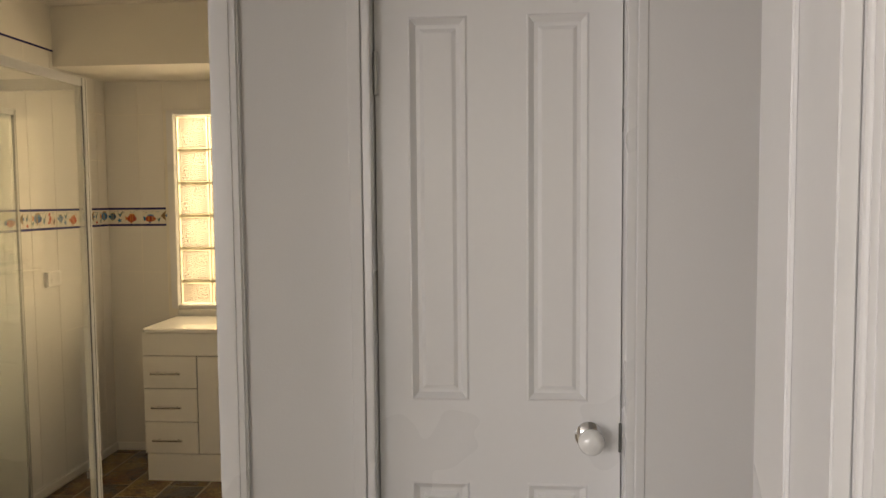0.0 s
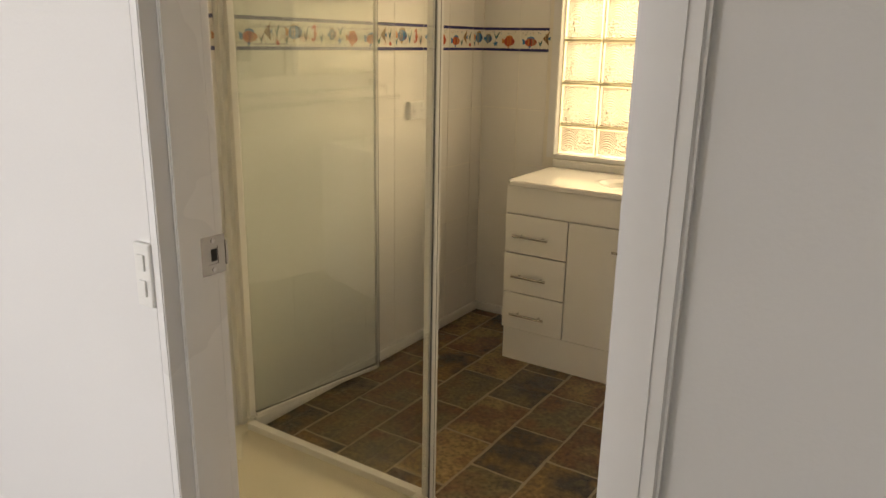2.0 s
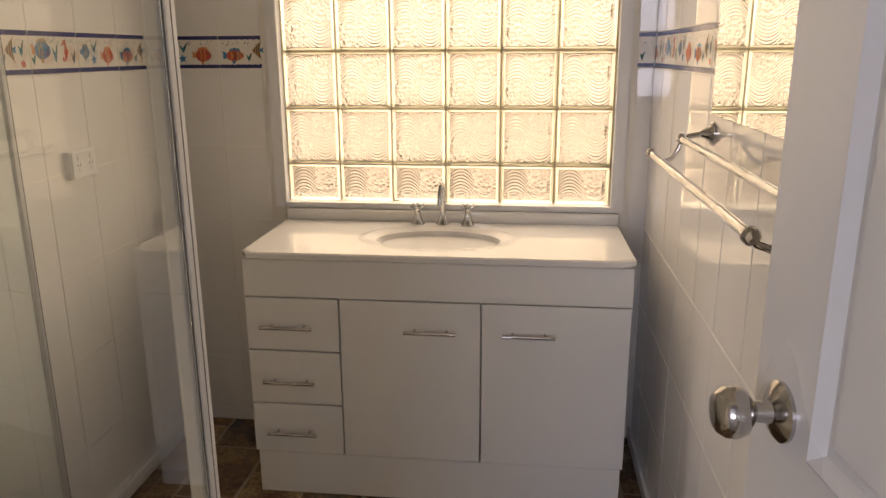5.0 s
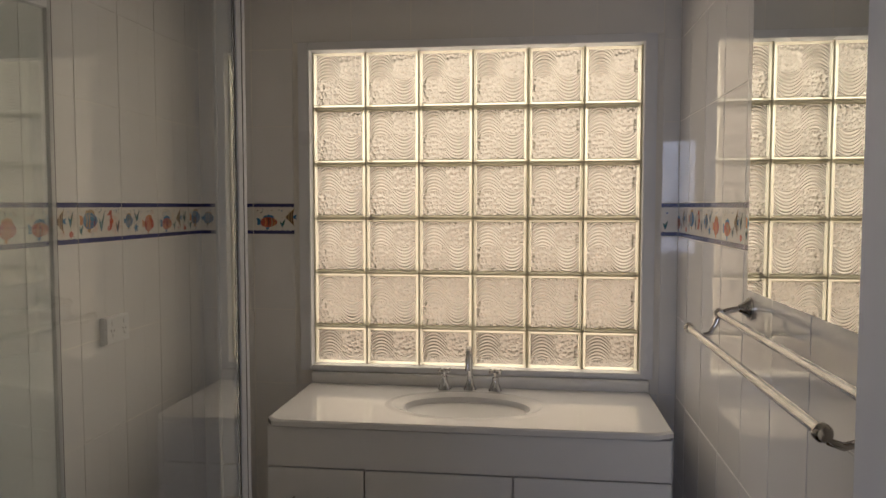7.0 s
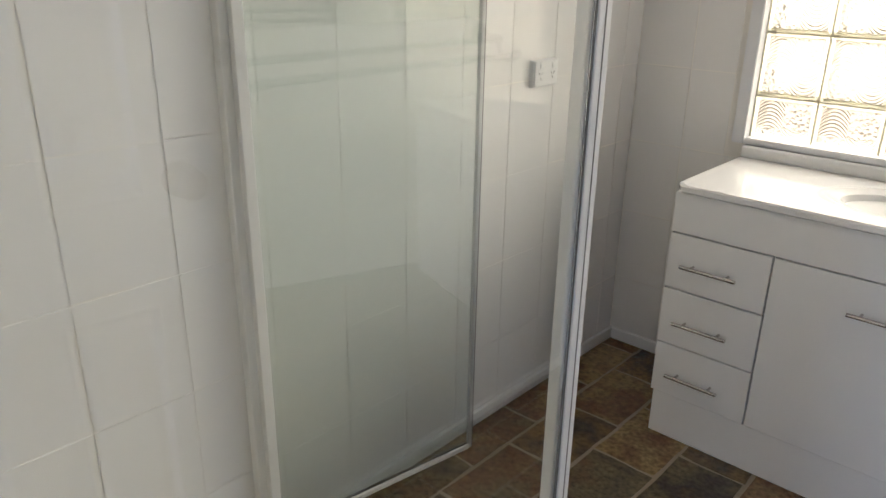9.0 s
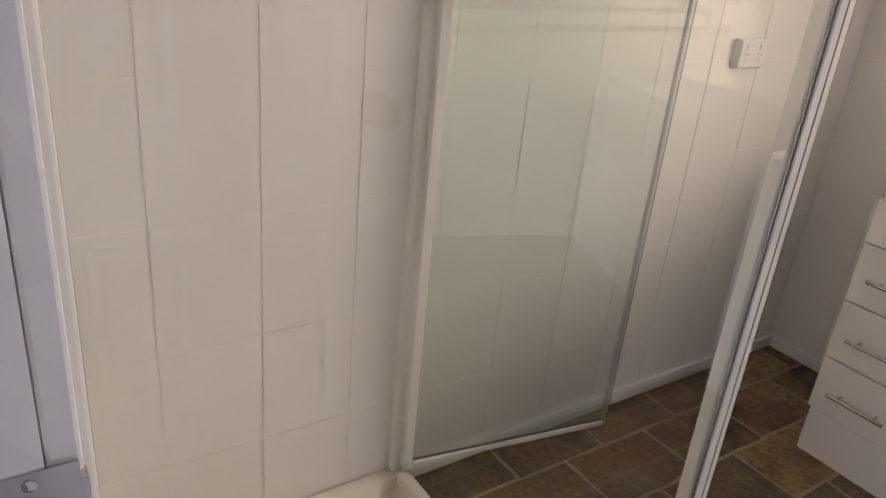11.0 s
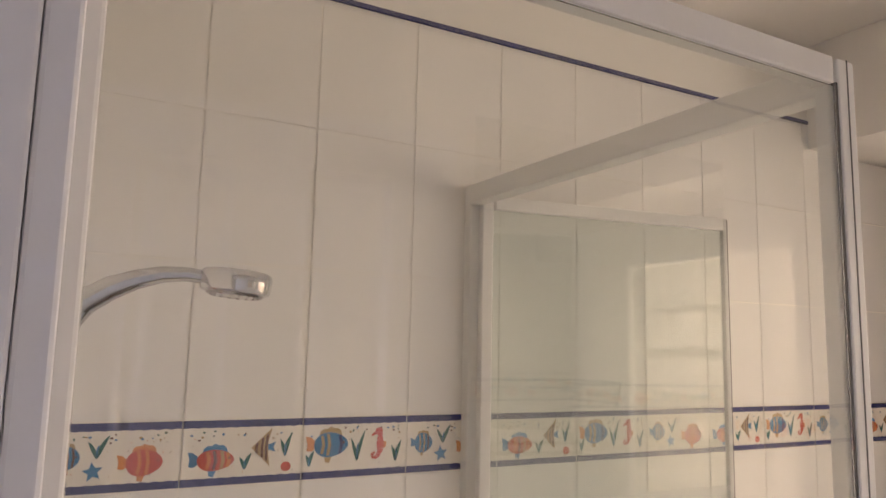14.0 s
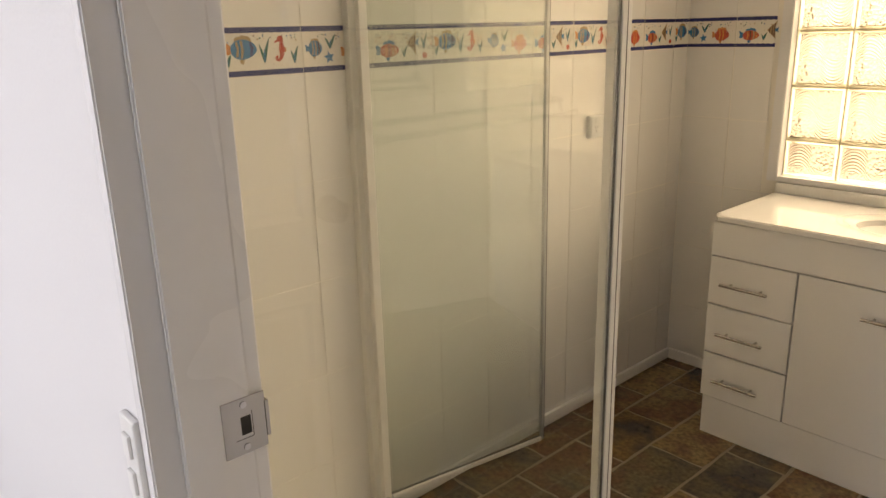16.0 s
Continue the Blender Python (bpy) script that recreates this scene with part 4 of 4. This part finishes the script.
def motif_mesh(w, h, which, u0):
    """Printed band: navy edges with a wavy inner line and small sea shapes; u0 cuts off the start."""
    bm = bmesh.new()
    n = max(int(w / 0.006), 2)
    for base, sgn in ((0.001, 1), (h - 0.001, -1)):
        row = [(w * k / n, base + sgn * (0.0128 + 0.0014 * math.sin((w * k / n + u0) * 300) + 0.0008 * math.sin((w * k / n + u0) * 730))) for k in range(n + 1)]
        flat(bm, [(0, base)] + row + [(w, base)], NV, -0.0005)
    rnd = random.Random(which)

    def inside(u):
        return 0.012 < u - u0 < w - 0.012

    def put(fn, u, *a):
        if inside(u):
            fn(bm, u - u0, *a)
    if which == 0:
        put(weed, 0.008, 0.026, 0.024, 0.008)
        put(swimmer, 0.038, 0.058, 0.02, 1, BL, BL, ((-0.45, TN), (0.0, TN), (0.45, BR)), 0.95, TN)
        put(weed, 0.082, 0.056, 0.036, 0.017)
        put(star, 0.078, 0.035, 0.0165)
        put(swimmer, 0.156, 0.046, 0.029, 1, RD, OR, ((-0.35, OR), (0.1, OR)), 0.74, OR)
    elif which == 1:
        put(swimmer, 0.058, 0.044, 0.032, 1, RD, BL, ((-0.45, OR), (-0.1, BR), (0.3, TN), (0.62, OR)), 0.56, BL)
        put(weed, 0.108, 0.026, 0.028, 0.011)
        put(angel, 0.14, 0.062, 0.033)
        put(weed, 0.181, 0.046, 0.04, 0.011)
        put(blob, 0.184, 0.027, 0.0095, 0.0085, RD)
    else:
        put(weed, 0.013, 0.024, 0.028, 0.008)
        put(swimmer, 0.056, 0.062, 0.034, 1, BL, OR, ((-0.55, TN), (-0.2, TN), (0.5, NV)), 0.66, TN)
        put(weed, 0.108, 0.03, 0.056, 0.015)
        put(seahorse, 0.152, 0.059, 0.064)
        put(weed, 0.19, 0.026, 0.04, 0.011)
    for k in range(16):
        u, v = rnd.uniform(0.01, 0.205), rnd.uniform(0.078, 0.094)
        if inside(u):
            blob(bm, u - u0, v, rnd.uniform(0.0012, 0.0032), rnd.uniform(0.0012, 0.0024), (GR, BL, BR, TN)[k % 4], 8)
    for k in range(20):
        u, v = rnd.uniform(0.01, 0.205), rnd.uniform(0.02, 0.09)
        if inside(u):
            blob(bm, u - u0, v, 0.0011, 0.001, (TN, OR, BR)[k % 3], 6, -0.0003)
    me = bpy.data.meshes.new("motif")
    bm.normal_update()
    for f in bm.faces:
        if f.normal.y > 0:
            f.normal_flip()
    bm.to_mesh(me)
    bm.free()
    for mt in MOTIFMATS:
        me.materials.append(mt)
    return me


MOTIFS = {}
ROWS_Z = [0.002, 0.272, 0.547, 0.822, 1.097, ZB0, ZB1, 1.763, 2.039, ZDARK - 0.004]
J = 0.001
rng = random.Random(4)


def tile_wall(parent, origin, turn, cuts, first, top, holes=()):
    """Tiles on one wall; cuts along it from the origin, first: the kind of band piece at the first cut."""
    for i, (u0, u1) in enumerate(zip(cuts, cuts[1:])):
        for z0, z1 in zip(ROWS_Z, ROWS_Z[1:]):
            z1 = min(z1, top)
            if z1 - z0 < 0.02 or u1 - u0 < 0.008:
                continue
            spans = [(u0, u1, z0, z1)]
            for a0, a1, b0, b1 in holes:
                nxt = []
                for s0, s1, t0, t1 in spans:
                    if s1 <= a0 or s0 >= a1 or t1 <= b0 or t0 >= b1:
                        nxt.append((s0, s1, t0, t1))
                        continue
                    if s0 < a0:
                        nxt.append((s0, a0, t0, t1))
                    if s1 > a1:
                        nxt.append((a1, s1, t0, t1))
                    if t0 < b0:
                        nxt.append((max(s0, a0), min(s1, a1), t0, b0))
                    if t1 > b1:
                        nxt.append((max(s0, a0), min(s1, a1), b1, t1))
                spans = nxt
            for s0, s1, t0, t1 in spans:
                if s1 - s0 < 0.01 or t1 - t0 < 0.01:
                    continue
                band = abs(z0 - ZB0) < 1e-6
                me = tile_mesh(s1 - s0 - 2 * J, t1 - t0 - 2 * J, CREAM if band else TILE, "border_tile" if band else "tile")
                ob = new(me.name.split(".")[0], me)
                ob.parent = parent
                ob.matrix_local = Matrix.Translation(origin) @ pose(0, 0, 0, 0, 0, turn) @ pose(s0 + J, rng.uniform(-0.0002, 0.0003), t0 + J, rng.uniform(-0.12, 0.12), 0, rng.uniform(-0.12, 0.12))
                if band:
                    off = max(0.215 - (u1 - u0), 0) if i == 0 else 0.0
                    key = (round(s1 - s0, 4), (first + i) % 3, round(off, 4))
                    if key not in MOTIFS:
                        MOTIFS[key] = motif_mesh(s1 - s0 - 2 * J, t1 - t0 - 2 * J, key[1], off)
                    mo = new("motif", MOTIFS[key])
                    mo.parent = ob


ys = [YD] + [v for v in [-1.745 + 0.2145 * k for k in range(-1, 12)] if YD + 0.01 < v < YB - 0.02] + [YB]
tile_wall(wall_left, (XL, 0, 0), 90, ys, 2, ZDARK - 0.004)
tile_wall(wall_window, (0, YB, 0), 0, [XL, -0.222, -0.066, 0.15, 0.365, 0.58, 0.795, 1.01, 1.233, XR], 0, ZB, ((WX0 - 0.066, WX1 + 0.066, 0.83, WZ1 + 0.03),))
us = [-YB] + [-YB + 0.17 + 0.2145 * k for k in range(0, 12) if -YB + 0.17 + 0.2145 * k < -YD - 0.02] + [-YD]
tile_wall(wall_right, (XR, 0, 0), -90, us, 1, ZDARK - 0.004)
tile_wall(wall_hall, (0, YD, 0), 180, [-JL + 0.022, -0.3, -0.0855, 0.129, 0.3435, -XL], 0, ZDARK - 0.004)

# ---- slate floor pieces ----
SL = {}
xs = [XL] + [-0.275 + 0.2125 * k for k in range(8) if -0.275 + 0.2125 * k < XR - 0.02] + [XR]
for i, (x0, x1) in enumerate(zip(xs, xs[1:])):
    y = -2.3 + (0.0 if i % 2 else 0.16) + 0.005 * (i % 3)
    while y < YB:
        y0, y1 = max(y, YD + 0.002), min(y + 0.322, YB)
        y += 0.322
        if y1 - y0 < 0.03:
            continue
        r2 = random.Random(i * 100 + int(y * 50))
        bm = bmesh.new()
        n, m2 = 4, 5
        w, h = x1 - x0 - 0.012, y1 - y0 - 0.012
        vs = {}
        for a in range(n + 1):
            for b in range(m2 + 1):
                edge = a in (0, n) or b in (0, m2)
                dx, dy = (r2.uniform(-0.003, 0.003), r2.uniform(-0.003, 0.003)) if edge else (0, 0)
                vs[a, b] = bm.verts.new((w * a / n + dx, h * b / m2 + dy, -0.0025 if edge else r2.uniform(-0.0012, 0.0016)))
        for a in range(n):
            for b in range(m2):
                bm.faces.new((vs[a, b], vs[a + 1, b], vs[a + 1, b + 1], vs[a, b + 1]))
        rim = [e for e in bm.edges if e.is_boundary]
        ex = bmesh.ops.extrude_edge_only(bm, edges=rim)
        for v in [v for v in ex["geom"] if isinstance(v, bmesh.types.BMVert)]:
            v.co.z -= 0.008
        part("slate", bm, SLATE, floor, m=pose(x0 + 0.006, y0 + 0.006, 0.0), smooth=True)
